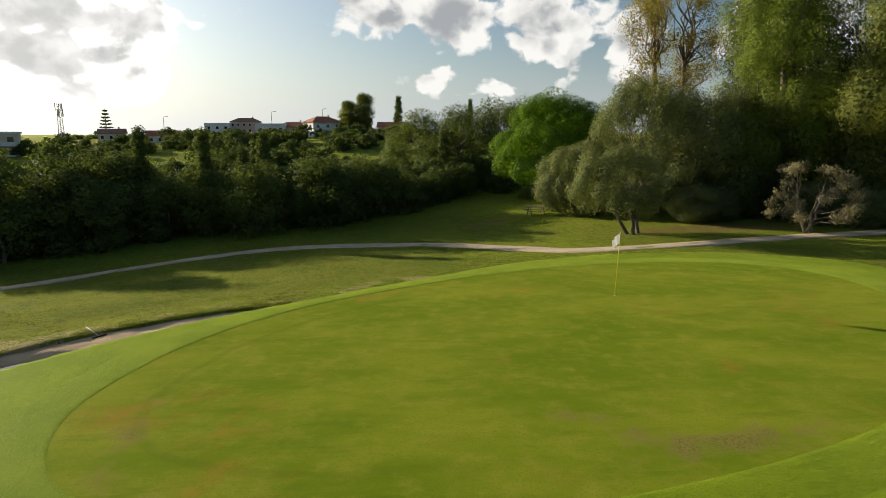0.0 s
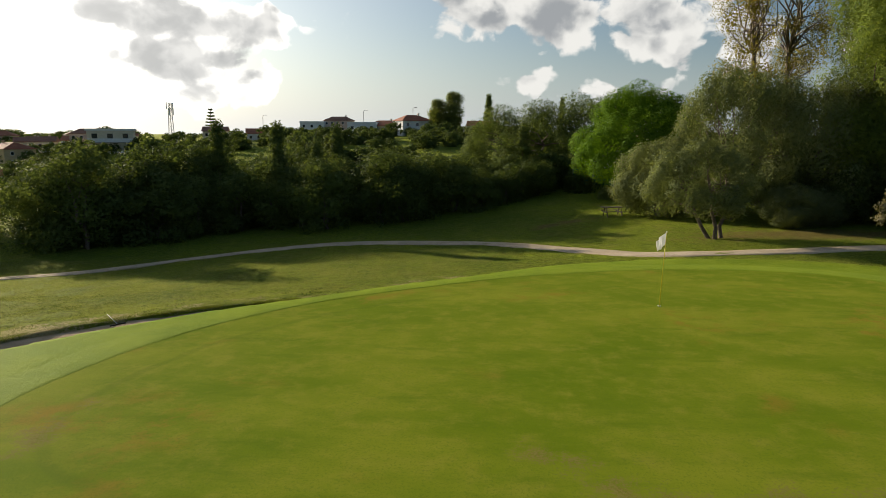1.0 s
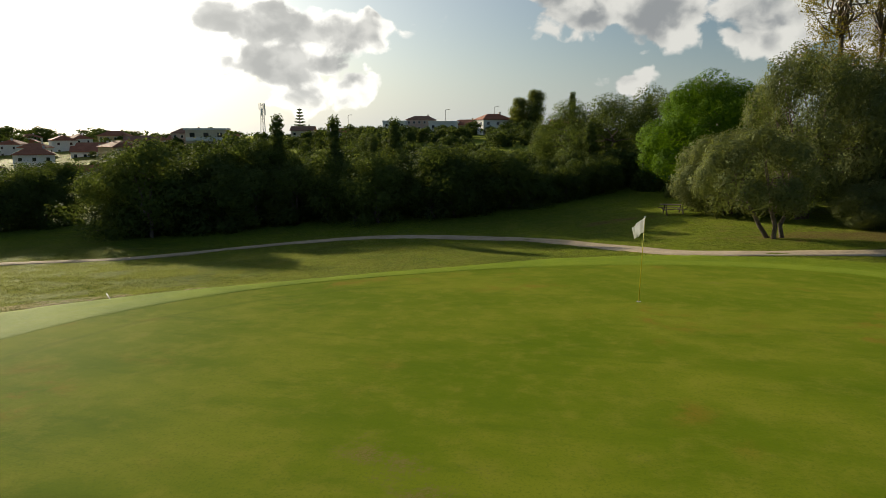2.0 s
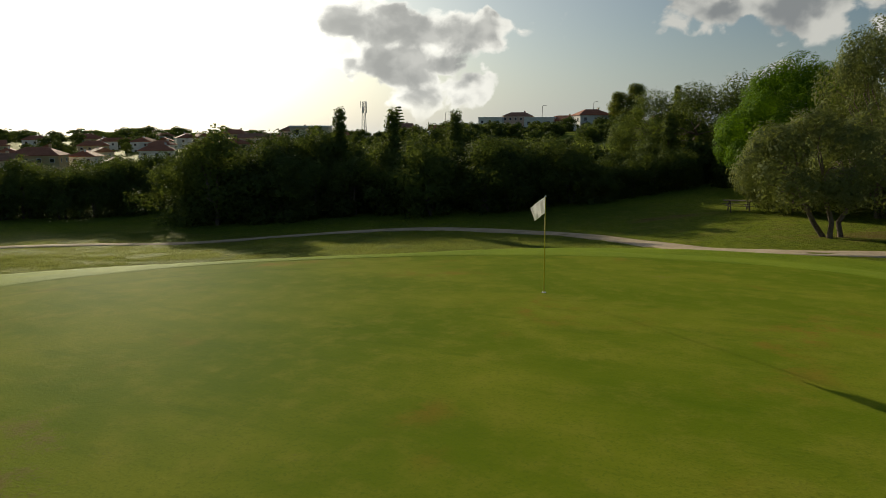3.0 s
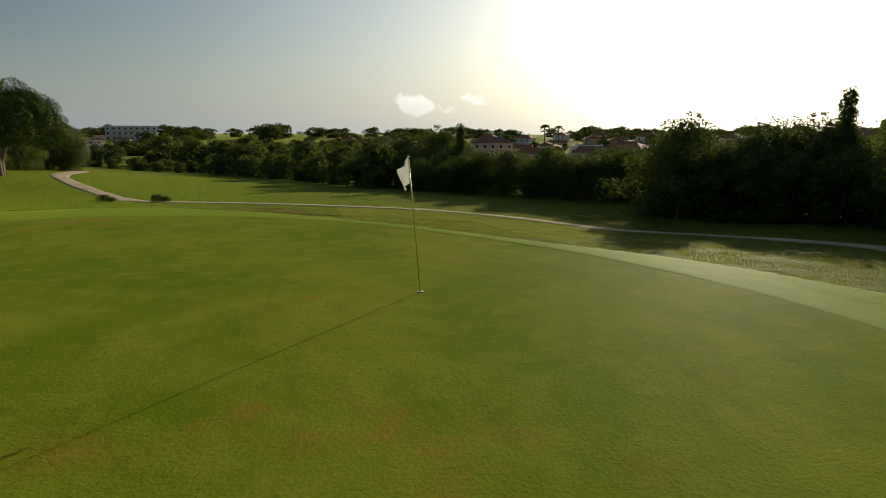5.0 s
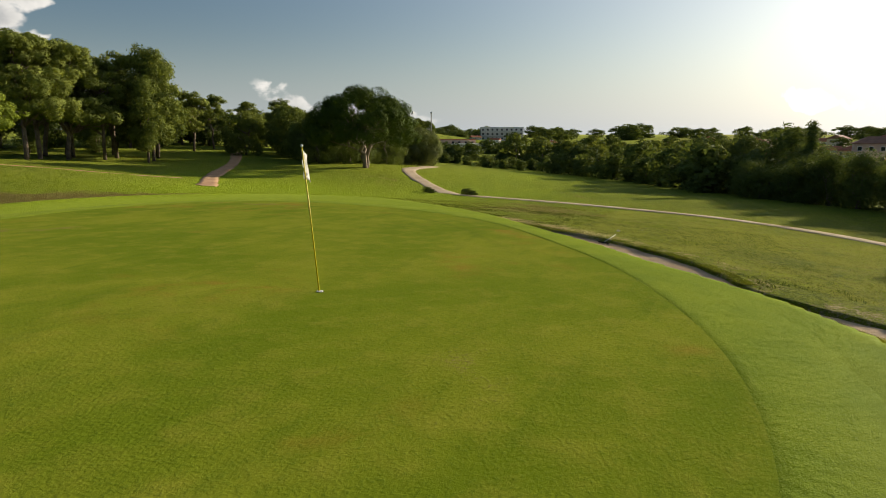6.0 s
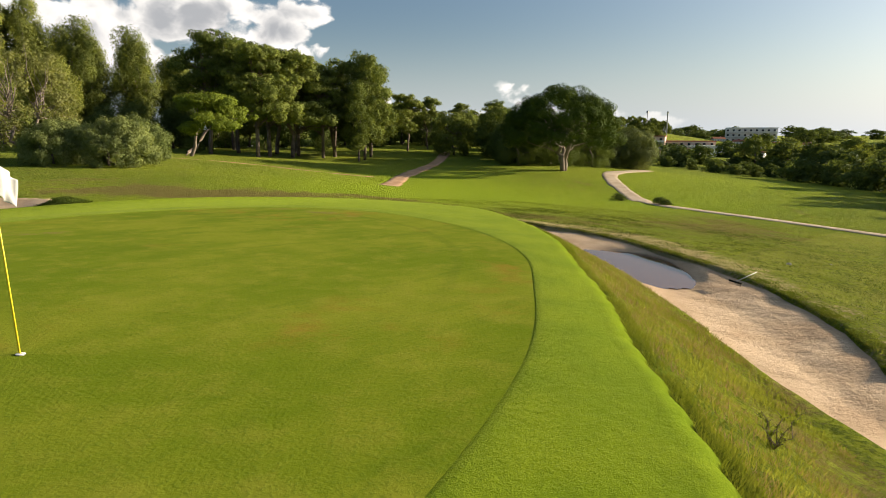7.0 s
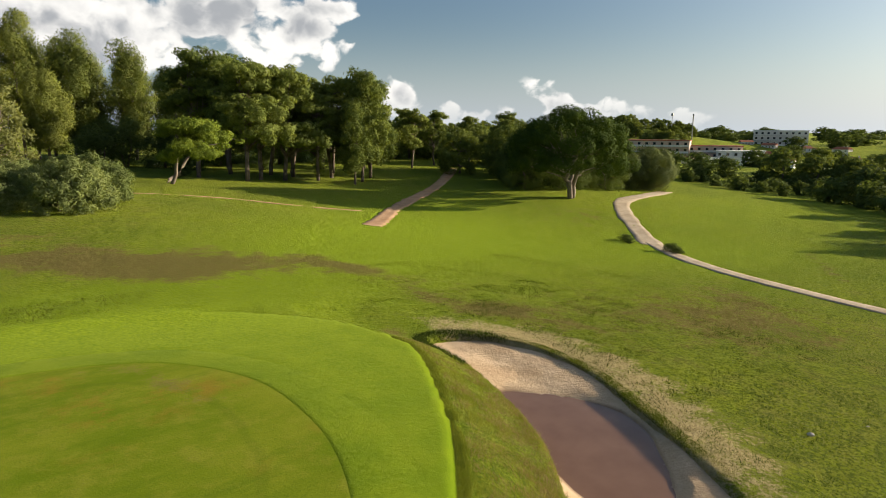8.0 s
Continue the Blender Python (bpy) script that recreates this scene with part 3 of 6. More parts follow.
def sand_level(x, y, d):
    z = FLOOR + (0.13 + 0.08 * ease(4.4, 2.4, signed(APRON, x, y))) * ease(-2.2, 0.2, d) + 0.03 * roughen(x, y, 0.8) + 0.018 * roughen(x, y, 0.25)
    sunk = ease(0.8, -0.1, signed(PUDDLE, x, y))
    z = z * (1 - sunk) + np.minimum(z, FLOOR - 0.08) * sunk
    return z + 0.14 * bell(x, y, -22.0, -9.0, 2.2, 2.2) - 0.7 * ease(0.15, 0.6, d)


make_ground()


def make_green_rings():
    """The green as rings that follow its outline, and the raised collar of longer turf about it."""
    mid = np.array([-2.2, -3.2])
    share = np.concatenate([np.linspace(0.02, 0.985, 44), [1.0]])
    v = mid + (GREEN - mid)[None] * share[:, None, None]
    z = green_level(v[..., 0], v[..., 1]) + 0.012
    n = len(GREEN)
    i = np.arange(n)
    f = np.concatenate([np.stack([k * n + i, k * n + (i + 1) % n, (k + 1) * n + (i + 1) % n, (k + 1) * n + i], 1) for k in range(len(share) - 1)])
    verts = np.dstack([v, z]).reshape(-1, 3)
    cap = len(verts)
    verts = np.vstack([verts, [[*mid, float(green_level(*mid)) + 0.012]]])
    ob = mesh("putting_green", verts, [tuple(q) for q in f] + [(cap, int((k + 1) % n), int(k)) for k in range(n)], PUTTING)
    bm = bmesh.new()
    bm.from_mesh(ob.data)
    bmesh.ops.recalc_face_normals(bm, faces=bm.faces[:])
    if sum(q.normal.z for q in bm.faces) < 0:
        bmesh.ops.reverse_faces(bm, faces=bm.faces[:])
    bm.to_mesh(ob.data)
    bm.free()
    spots(ob, "bare", worn_marks(verts[:, 0], verts[:, 1]))
    spots(ob, "inset", -signed(GREEN, verts[:, 0], verts[:, 1]))
    spots(ob, "ringed", ease(-3.0, -8.0, verts[:, 0]))
    tagged(ob, "close-mown mottled putting green with a worn patch", "putting green", kind="structure")
    way = np.roll(GREEN, -1, 0) - np.roll(GREEN, 1, 0)
    out = np.stack([way[:, 1], -way[:, 0]], 1) / np.linalg.norm(way, axis=1)[:, None]
    if signed(GREEN, *(GREEN[:1] + out[:1] * 0.2).T)[0] < 0:
        out = -out
    steps = np.array([0.0, 0.04, 0.12, 0.3, 0.6, 0.9, 1.2, 1.6])
    lifts = np.array([0.010, 0.019, 0.023, 0.020, 0.014, 0.004, -0.012, -0.04])
    wobble = (1 + 0.05 * np.sin(np.arange(n) * 0.9) + 0.04 * np.sin(np.arange(n) * 0.37)) * np.clip((-signed(APRON, GREEN[:, 0], GREEN[:, 1]) - 0.15) / 1.75, 0.25, 1)
    v = GREEN[None] + out[None] * steps[:, None, None] * wobble[None, :, None]
    z = green_level(v[..., 0], v[..., 1]) + lifts[:, None]
    f = np.concatenate([np.stack([k * n + i, (k + 1) * n + i, (k + 1) * n + (i + 1) % n, k * n + (i + 1) % n], 1) for k in range(len(steps) - 1)])
    ring = mesh("green_collar", np.dstack([v, z]).reshape(-1, 3), f, TURF)
    spots(ring, "apron", np.ones(v.shape[0] * n))
    for key in ("lush", "bare", "sandy"):
        spots(ring, key, np.zeros(v.shape[0] * n))
    tagged(ring, "collar of longer mown turf round the putting green", "turf", kind="structure")


make_green_rings()
PUDDLE = loop([(-20.6, -6.0), (-21.4, -4.9), (-22.0, -3.2), (-21.6, -1.8), (-20.2, -0.5), (-18.7, 0.4), (-17.6, 0.4), (-17.5, -0.7), (-18.2, -2.3), (-19.2, -4.2)])
make_patch("bunker_sand", BUNKER, SAND, sand_level, 0.16, "pale damp bunker sand raked in faint ripples", "sand bunker",
           {"wet": lambda x, y: (0.9 * ease(0.7, -0.1, signed(PUDDLE, x, y))).clip(0, 1)})
WATER, _wt, _wb = material("puddle_water", (0.26, 0.16, 0.105), 0.05, 0.35)
link(_wt, blend(_wt, noise_of(_wt, place_of(_wt), 0.9, 4), (0.15, 0.078, 0.045), (0.25, 0.145, 0.09)), _wb.inputs["Base Color"])
make_patch("puddle", PUDDLE, WATER, lambda x, y, d: 0 * x + FLOOR - 0.025, 0.3, "shallow muddy puddle lying in the bunker", "puddle", {})
make_patch("second_bunker_sand", SECOND, SAND, lambda x, y, d: SECOND_FLOOR + 0.25 * ease(-2, 0.2, d) - 0.6 * ease(0.2, 0.6, d) + 0.03 * roughen(x, y, 0.8), 0.3,
           "pale sand of a small bunker beside the fairway", "sand bunker", {"wet": lambda x, y: 0 * x})


def along(points, steps=10):
    """An open smooth curve through points."""
    p = np.array(points, float)
    p = np.vstack([2 * p[0] - p[1], p, 2 * p[-1] - p[-2]])
    out = []
    for i in range(1, len(p) - 2):
        a, b, c, d = p[i - 1:i + 3]
        for k in range(steps):
            u = k / steps
            out.append(0.5 * (2 * b + (c - a) * u + (2 * a - 5 * b + 4 * c - d) * u * u + (3 * b - a - 3 * c + d) * u ** 3))
    return np.array(out + [p[-2]])


def make_path(name, points, wide, mat, label, lift=0.05):
    c = along(points, 14)
    way = np.gradient(c, axis=0)
    way /= np.linalg.norm(way, axis=1)[:, None]
    side = np.stack([way[:, 1], -way[:, 0]], 1)
    steps_in = 0.12 if mat is PATH_EARTH else 0.03
    across = np.array([-0.62, -0.5, -0.25, 0, 0.25, 0.5, 0.62])
    rows = []
    for i, (q, n) in enumerate(zip(c, side)):
        w = wide * (1 + 0.22 * noise.noise((q[0] * 0.35, q[1] * 0.35, 8)) + (0.35 * noise.noise((q[0] * 1.1, q[1] * 1.1, 3)) if mat is PATH_EARTH else 0))
        shift = steps_in * wide * (noise.noise((q[0] * 0.8, q[1] * 0.8, 17)) + noise.noise((q[0] * 2.3, q[1] * 2.3, 5)))
        rows.append(q[None] + n[None] * (across[:, None] * w + shift))
    v = np.array(rows)
    z = land_height(v[..., 0], v[..., 1]) + lift - np.where(np.abs(across) > 0.55, 0.16, 0.0)[None] - 0.02 * (1 - np.abs(across) * 2)[None]
    ob = mesh(name, np.dstack([v, z]).reshape(-1, 3), grid_faces(len(across), len(c)), mat)
    return tagged(ob, label, "path", kind="structure")


make_path("cart_path", [(46, 26), (30, 21.5), (19.5, 18.9), (11.7, 17.1), (8.1, 16.6), (4.6, 16.8), (1.6, 18.0), (-1.8, 21.6), (-5.5, 24.9), (-11.5, 26.6), (-17.8, 27.2),
                        (-22.5, 26.0), (-27.6, 23.4), (-33.2, 19.6), (-39.5, 16.2), (-43.4, 12.6), (-46.6, 7.2), (-47.6, 1.0), (-49.2, -4.6), (-52.0, -10.0),
                        (-56.5, -15.2), (-64.0, -21.4)], 1.25, PATH_GRIT, "winding pale grit cart path through the turf")
make_path("upper_path", [(-62.6, -20.6), (-66.5, -23.4), (-71.5, -27.2), (-78.5, -32.3), (-84.5, -35.4), (-92, -37.2), (-109, -40.5)], 2.0, PATH_GRIT,
          "pale gravel path climbing beside the large pine")
make_path("earth_path", [(-44.4, -40.2), (-47.5, -42.6), (-54.5, -48.0), (-66, -55.2), (-77.5, -62.8), (-95, -76)], 1.7, PATH_EARTH, "worn orange earth footpath between the trees")
make_path("sandy_track", [(-28, -60.5), (-31, -58.2), (-37.8, -55.4), (-43.8, -51.2), (-49.4, -47.8)], 0.55, PATH_EARTH, "thin sandy track across the grass", 0.03)


# ---- the pin ----
def tube(bm, path, radii, sides=8):
    """A tapered tube along a path."""
    rings = []
    path = [Vector(p) for p in path]
    for i, p in enumerate(path):
        d = (path[min(i + 1, len(path) - 1)] - path[max(i - 1, 0)]).normalized()
        u = d.orthogonal().normalized()
        w = d.cross(u)
        rings.append([bm.verts.new(p + (u * math.cos(2 * math.pi * k / sides) + w * math.sin(2 * math.pi * k / sides)) * radii[i]) for k in range(sides)])
    for a, b in zip(rings, rings[1:]):
        for k in range(sides):
            bm.faces.new((a[k], a[(k + 1) % sides], b[(k + 1) % sides], b[k]))
    bm.faces.new(list(reversed(rings[0])))
    bm.faces.new(rings[-1])
    return bm


YELLOW = speckled("yellow_paint", (0.62, 0.50, 0.02), (0.72, 0.58, 0.04), 30.0, 0.4, 0.05, 0.002)
def make_cloth():
    m, t, b = material("flag_cloth", (0.8, 0.8, 0.78), 0.85, 0.05)
    weave = noise_of(t, own_place(t), 30.0, 4)
    c = blend(t, weave, (0.74, 0.74, 0.72), (0.84, 0.84, 0.82))
    link(t, c, b.inputs["Base Color"])
    thin = t.nodes.new("ShaderNodeBsdfTranslucent")
    link(t, c, thin.inputs["Color"])
    mix = t.nodes.new("ShaderNodeMixShader")
    mix.inputs[0].default_value = 0.5
    link(t, b.outputs[0], mix.inputs[1])
    link(t, thin.outputs[0], mix.inputs[2])
    link(t, mix.outputs[0], t.nodes["Material Output"].inputs["Surface"])
    return m


CLOTH = make_cloth()
WHITE = speckled("white_plastic", (0.72, 0.72, 0.70), (0.8, 0.8, 0.78), 20.0, 0.5, 0.05, 0.002)
INK = speckled("flag_print", (0.30, 0.32, 0.34), (0.42, 0.44, 0.46), 20.0, 0.8, 0.05, 0.002)
# near-black for the hole's painted shade; also the rake head's own colour
DARK = speckled("hole_shade_and_rake", (0.012, 0.012, 0.01), (0.03, 0.028, 0.02), 20.0, 0.9, 0.1, 0.01)


def make_pin():
    pin = tagged(new("golf_flag"), "yellow golf flagstick with a limp white flag", "flagstick")
    pin.location = (0, 0, float(green_level(np.array(0.0), np.array(0.0))) + 0.012)
    top = Vector((0.04, -0.19, 2.13))
    bm = bmesh.new()
    tube(bm, [(0, 0, -0.12), top * 0.5, top], [0.012, 0.011, 0.009], 10)
    part("pole", bm, YELLOW, pin, "thin yellow fibreglass pole", True)
    bm = bmesh.new()
    bmesh.ops.create_uvsphere(bm, u_segments=12, v_segments=8, radius=0.02, matrix=Matrix.Translation(top + Vector((0, 0, 0.01))))
    part("tip", bm, WHITE, pin, "white knob on top of the pole", True)
    bm = bmesh.new()
    tube(bm, [(0, 0, -0.02), (0, 0, 0.012), (0, 0, 0.016)], [0.05, 0.05, 0.03], 20)
    part("ferrule", bm, WHITE, pin, "white collar at the foot of the pole")
    # the cloth hangs from its upper corner in soft folds
    nu, nv = 22, 16
    verts = []
    for j in range(nv):
        for i in range(nu):
            u, v = i / (nu - 1), j / (nv - 1)
            hang = top * (1 - 0.165 * v)
            out = 0.31 * u * (1 - 0.30 * v)
            drop = 0.24 * u ** 1.15 * (1 - 0.25 * v)
            fold = 0.045 * math.sin(9 * u + 2.2 * v) * u ** 0.6 + 0.02 * math.sin(17 * u - 3 * v) * u
            away = Vector((-0.93, -0.367, 0))
            verts.append(hang + away * out + Vector((0.367, -0.93, 0)) * fold + Vector((0, 0, -drop)))
    flag = mesh("flag", verts, grid_faces(nu, nv), CLOTH, pin, "limp white cloth flag with a faint print")
    solid = flag.modifiers.new("thickness", "SOLIDIFY")
    solid.thickness = 0.004
    # no hole is cut: a near-black disc on the turf paints its shaded inside
    bm = bmesh.new()
    tube(bm, [(0, 0, 0.003), (0, 0, 0.006)], [0.056, 0.056], 24)
    hole_disc = mesh("golf_hole_disc", *([], []), DARK)
    bm.to_mesh(hole_disc.data)
    bm.free()
    hole_disc.location = pin.location
    tagged(hole_disc, "dark disc on the putting green painting the hole's shaded inside", "golf hole")


make_pin()


# ---- trees ----
def leaf_sprays(rng, centres, radii, count, size, flat=1.0, droop=0.0, shell=0.55, tight=0.0):
    """Small leaf sprays scattered in clumps: corners, triangles and the clumps' outward directions."""
    centres, radii = np.asarray(centres, float), np.asarray(radii, float)
    weight = radii ** 2 / (radii ** 2).sum()
    chosen = rng.choice(len(centres), count, p=weight)
    d = rng.normal(size=(count, 3))
    d /= np.linalg.norm(d, axis=1)[:, None]
    r = radii[chosen] * (shell + (1 - shell) * rng.random(count) ** 0.6) * (1 + 0.12 / (1 + tight) * rng.normal(size=count))
    p = centres[chosen] + d * r[:, None] * np.array([1, 1, flat])
    lean = d + rng.normal(size=(count, 3)) * 0.55 / (1 + tight) + np.array([0, 0, 0.25])
    lean /= np.linalg.norm(lean, axis=1)[:, None]
    a = np.cross(lean, rng.normal(size=(count, 3)))
    a /= np.linalg.norm(a, axis=1)[:, None] + 1e-9
    if droop:
        a[:, 2] -= droop
        a /= np.linalg.norm(a, axis=1)[:, None]
    b = np.cross(lean, a)
    s = size * (0.6 + 0.8 * rng.random(count))
    a, b = a * (s * 1.25)[:, None], b * (s * (0.42 if droop else 0.72))[:, None]
    v = np.stack([p - a * 0.4 - b * 0.5, p - a * 0.4 + b * 0.5, p + a * 0.6], 1).reshape(-1, 3)
    middle = centres.mean(0)
    out = d * (0.5 + tight) + (p - middle) / (np.linalg.norm(p - middle, axis=1)[:, None] + 1e-6) * 0.3 + lean * 0.75 / (1 + tight)
    out /= np.linalg.norm(out, axis=1)[:, None]
    face = np.cross(v[1::3] - v[0::3], v[2::3] - v[0::3])
    f = np.arange(count * 3).reshape(-1, 3)
    back = (face * out).sum(1) < 0
    f[back] = f[back][:, ::-1]
    return v, f, np.repeat(out, 3, 0)


def limb_path(rng, a, b, wander, n=5):
    a, b = np.asarray(a, float), np.asarray(b, float)
    out = []
    for i in range(n + 1):
        u = i / n
        out.append(tuple(a + (b - a) * u + rng.normal(size=3) * wander * math.sin(math.pi * u) + np.array([0, 0, 1]) * wander * 0.6 * math.sin(math.pi * u)))
    return out


FOLIAGE = {}  # leaves of each kind of tree, for the joined woods


def grow(name, seed, label, category, leaf, bark, height, trunks, trunk_r, fork, clumps, count, size, flat=0.8, droop=0.0, limbs=12, group="", shell=0.55, extra=None, tight=0.0):
    """A tree at the origin. trunks: feet and lean; fork: share of the height where the limbs leave; clumps: fn(rng) -> centres, radii."""
    rng = np.random.default_rng(seed)
    centres, radii = clumps(rng)
    tree = tagged(new(name), label, category, group)
    bm = bmesh.new()
    tops = []
    for fx, fy, tx, ty in trunks:
        top = (tx, ty, height * fork)
        line = limb_path(rng, (fx, fy, -0.4), top, trunk_r * 1.2, 6)
        tube(bm, line, [trunk_r * (1.25 - 0.6 * i / 6) for i in range(7)], 9)
        tops.append((top, line))
    part("trunk", bm, bark, tree, even=True)
    order = rng.permutation(len(centres))[:limbs]
    bm = bmesh.new()
    for k in order:
        c = centres[k]
        top, line = min(tops, key=lambda e: (e[0][0] - c[0]) ** 2 + (e[0][1] - c[1]) ** 2)
        start = line[-1] if c[2] > top[2] else line[max(2, min(6, int(6 * c[2] / max(top[2], 0.1)) - 1))]
        pts = limb_path(rng, start, c, 0.06 * height * 0.5, 5)
        tube(bm, pts, [trunk_r * (0.36 - 0.30 * i / 5) for i in range(6)], 6)
    if limbs:
        part("branching", bm, bark, tree, even=True)
    else:
        bm.free()
    v, f, out = leaf_sprays(rng, centres, radii, count, size, flat, droop, shell, tight)
    crown = mesh("crown", v, f, leaf, tree)
    crown.data.normals_split_custom_set_from_vertices(out.tolist())
    FOLIAGE[name] = FOLIAGE.get(name, []) + [(v, f, out)]
    if extra:
        extra(rng, tree, centres, radii)
    return tree


def dome(rx, rz, z0, n, r, low=-0.15):
    """Clumps over the upper side of a dome, and some within."""
    def fn(rng):
        cs, rs = [], []
        for i in range(n):
            u = low + (1 - low) * rng.random()
            az = rng.random() * 2 * math.pi
            k = math.sqrt(max(0, 1 - u * u)) if u > 0 else 1 + u * 0.7
            e = 0.86 + 0.22 * rng.random()
            cs.append((rx * k * math.cos(az) * e, rx * k * math.sin(az) * e, z0 + rz * u * e))
            rs.append(r * (0.7 + 0.6 * rng.random()))
        return np.array(cs), np.array(rs)
    return fn


def column(rx, z0, z1, n, r, taper=0.5, belly=0.4):
    """Clumps filling an uneven upright crown."""
    def fn(rng):
        cs, rs = [], []
        lobes = rng.random(4) * 2 * math.pi
        for i in range(n):
            u = rng.random()
            az = rng.random() * 2 * math.pi
            w = rx * (1 - taper * abs(u - belly) / max(belly, 1 - belly)) * (0.85 + 0.25 * math.sin(2 * az + lobes[0]) + 0.15 * math.sin(3 * az + lobes[1] + 4 * u))
            k = rng.random() ** 0.45
            cs.append((w * k * math.cos(az), w * k * math.sin(az), z0 + (z1 - z0) * u * (0.92 + 0.16 * rng.random())))
            rs.append(r * (0.65 + 0.7 * rng.random()))
        return np.array(cs), np.array(rs)
    return fn


def layered(rx, z0, z1, tiers, per, r):
    """Flat plates of foliage at several heights, as on an old pine."""
    def fn(rng):
        cs, rs = [], []
        for i in range(tiers):
            u = i / max(1, tiers - 1)
            z = z0 + (z1 - z0) * u
            az0, off = rng.random() * 6.28, rx * (0.55 - 0.3 * u)
            cx, cy = off * math.cos(az0), off * math.sin(az0)
            w = rx * (0.75 - 0.25 * u) * (0.7 + 0.5 * rng.random())
            for j in range(per):
                az, k = rng.random() * 6.28, rng.random() ** 0.5
                cs.append((cx + w * k * math.cos(az), cy + w * k * math.sin(az), z + 0.5 * r * rng.normal() + 0.5 * r * (1 - k)))
                rs.append(r * (0.6 + 0.7 * rng.random()))
        return np.array(cs), np.array(rs)
    return fn


def stand(x, y, sink=0.0):
    return float(land_height(np.array([x]), np.array([y]))[0]) - sink


def plant(tree, x, y, turn=0, scale=1.0, tall=None, sink=0.05):
    """A copy of a tree on the ground."""
    m = pose(x, y, stand(x, y, sink), 0, 0, turn) @ Matrix.Diagonal((scale, scale, tall or scale, 1))
    return copy_thing(tree, m)


def settle(tree, x, y, turn=0, sink=0.05):
    tree.matrix_basis = pose(x, y, stand(x, y, sink), 0, 0, turn)
    return tree


pick = random.Random(4)
# the thicket along the valley and the shrubs of the far slope
def make_thicket():
    kinds = []
    for i, (h, rx) in enumerate(((7.2, 3.4), (6.2, 3.8), (8.2, 3.0))):
        kinds.append(grow("thicket_tree", 20 + i, "dark dense thicket tree on the valley edge", "tree", LEAF_THICKET, BARK, h, [(0, 0, 0.3, 0.2), (0.5, 0.2, 1.0, -0.4)], 0.12, 0.45,
                          column(rx, 0.5, h - 0.7, 60, 1.05, 0.45, 0.4), 9000, 0.19, 0.9, shell=0.6, tight=0.4, group="thicket along the valley", limbs=14))
    kinds.append(grow("poplar", 31, "feathery upright tree rising over the thicket", "tree", LEAF_THICKET, BARK, 9.5, [(0, 0, 0, 0)], 0.14, 0.8,
                      column(1.1, 1.5, 9.2, 46, 0.5, 0.8, 0.25), 4500, 0.2, 1.2, limbs=0))
    return kinds


THICKET = make_thicket()


FAR_TREES = [grow("far_tree", 35 + i, "dark rounded tree among the houses and scrub", "tree", LEAF_THICKET, BARK, h, [(0, 0, 0.2, 0.2)], 0.14, 0.4,
                  column(rx, 0.4, h - 0.6, 45, 1.1, 0.5, 0.45), 1400, 0.58, 0.85, shell=0.6, tight=0.5, limbs=0, group="scrub on the far slope") for i, (h, rx) in enumerate(((7.0, 3.5), (6.2, 3.9)))]
for k, (x, y) in zip(FAR_TREES, ((-60, 70), (-40, 80))):
    settle(k, x, y)


def joined_woods(name, places, label):
    """Far scrub that nobody could count, as one mesh: places of (x, y, scale, tall)."""
    vs, fs, ns, base = [], [], [], 0
    for x, y, k, tall in places:
        v, f, out = FOLIAGE["far_tree"][pick.randrange(2)]
        a = pick.uniform(0, 2 * math.pi)
        turn = np.array([[math.cos(a), math.sin(a), 0], [-math.sin(a), math.cos(a), 0], [0, 0, 1]])
        vs.append(v @ turn * np.array([k, k, tall]) + np.array([x, y, stand(x, y, 0.35)]))
        fs.append(f + base)
        ns.append(out @ turn)
        base += len(v)
    ob = mesh(name, np.vstack(vs), np.vstack(fs), LEAF_THICKET)
    ob.data.normals_split_custom_set_from_vertices(np.vstack(ns).tolist())
    tagged(ob, label, "scrub", kind="stuff")


def hedge(points, rows, steps=9, low=0.68, high=0.95, kinds=None):
    edge = along(points, steps)
    for row, (back, gap) in enumerate(rows):
        for i in range(row % 2, len(edge) - 1, gap):
            d = edge[i + 1] - edge[i]
            n = np.array([d[1], -d[0]]) / np.linalg.norm(d)
            q = edge[i] - n * (back + pick.uniform(-1, 1)) + np.array([pick.uniform(-1, 1), pick.uniform(-1, 1)])
            s = pick.uniform(low, high)
            plant((kinds or THICKET[:3])[pick.randrange(len(kinds or THICKET[:3]))], q[0], q[1], pick.uniform(0, 360), s * 1.15, s * pick.uniform(0.82, 1.05), 0.15)


hedge([(-84, 12), (-74, 17), (-65, 23), (-58, 29), (-53, 34)], ((1.5, 3), (6.0, 3)), 9, 0.72, 0.92)
hedge([(-42.5, 28.5), (-38, 31), (-33, 32.5)], ((1.5, 2), (6.0, 2)), 6, 0.95, 1.12)
hedge([(-33, 32.5), (-24, 34.5), (-15, 37.5), (-9, 42)], ((1.5, 3), (6.0, 3), (11.0, 4)), 9, 0.74, 0.9)
hedge([(-9, 42), (-4.5, 48), (-1, 55)], ((1.5, 3), (6.0, 3)), 9, 0.5, 0.68)
for x, y, k, tl in ((-97, 18, 1.3, 1.0), (-90, 21, 1.25, 0.95), (-100, 8, 1.25, 0.95), (-98, 12, 1.15, 1.0), (-47.5, 31.5, 0.5, 0.8)):
    plant(THICKET[pick.randrange(3)], x, y, pick.uniform(0, 360), k * 1.2, k * tl)
hedge([(-150, -66), (-147, -56), (-142, -40), (-138, -27)], ((2.0, 3), (8.0, 4)), 8, 0.4, 0.62, FAR_TREES)
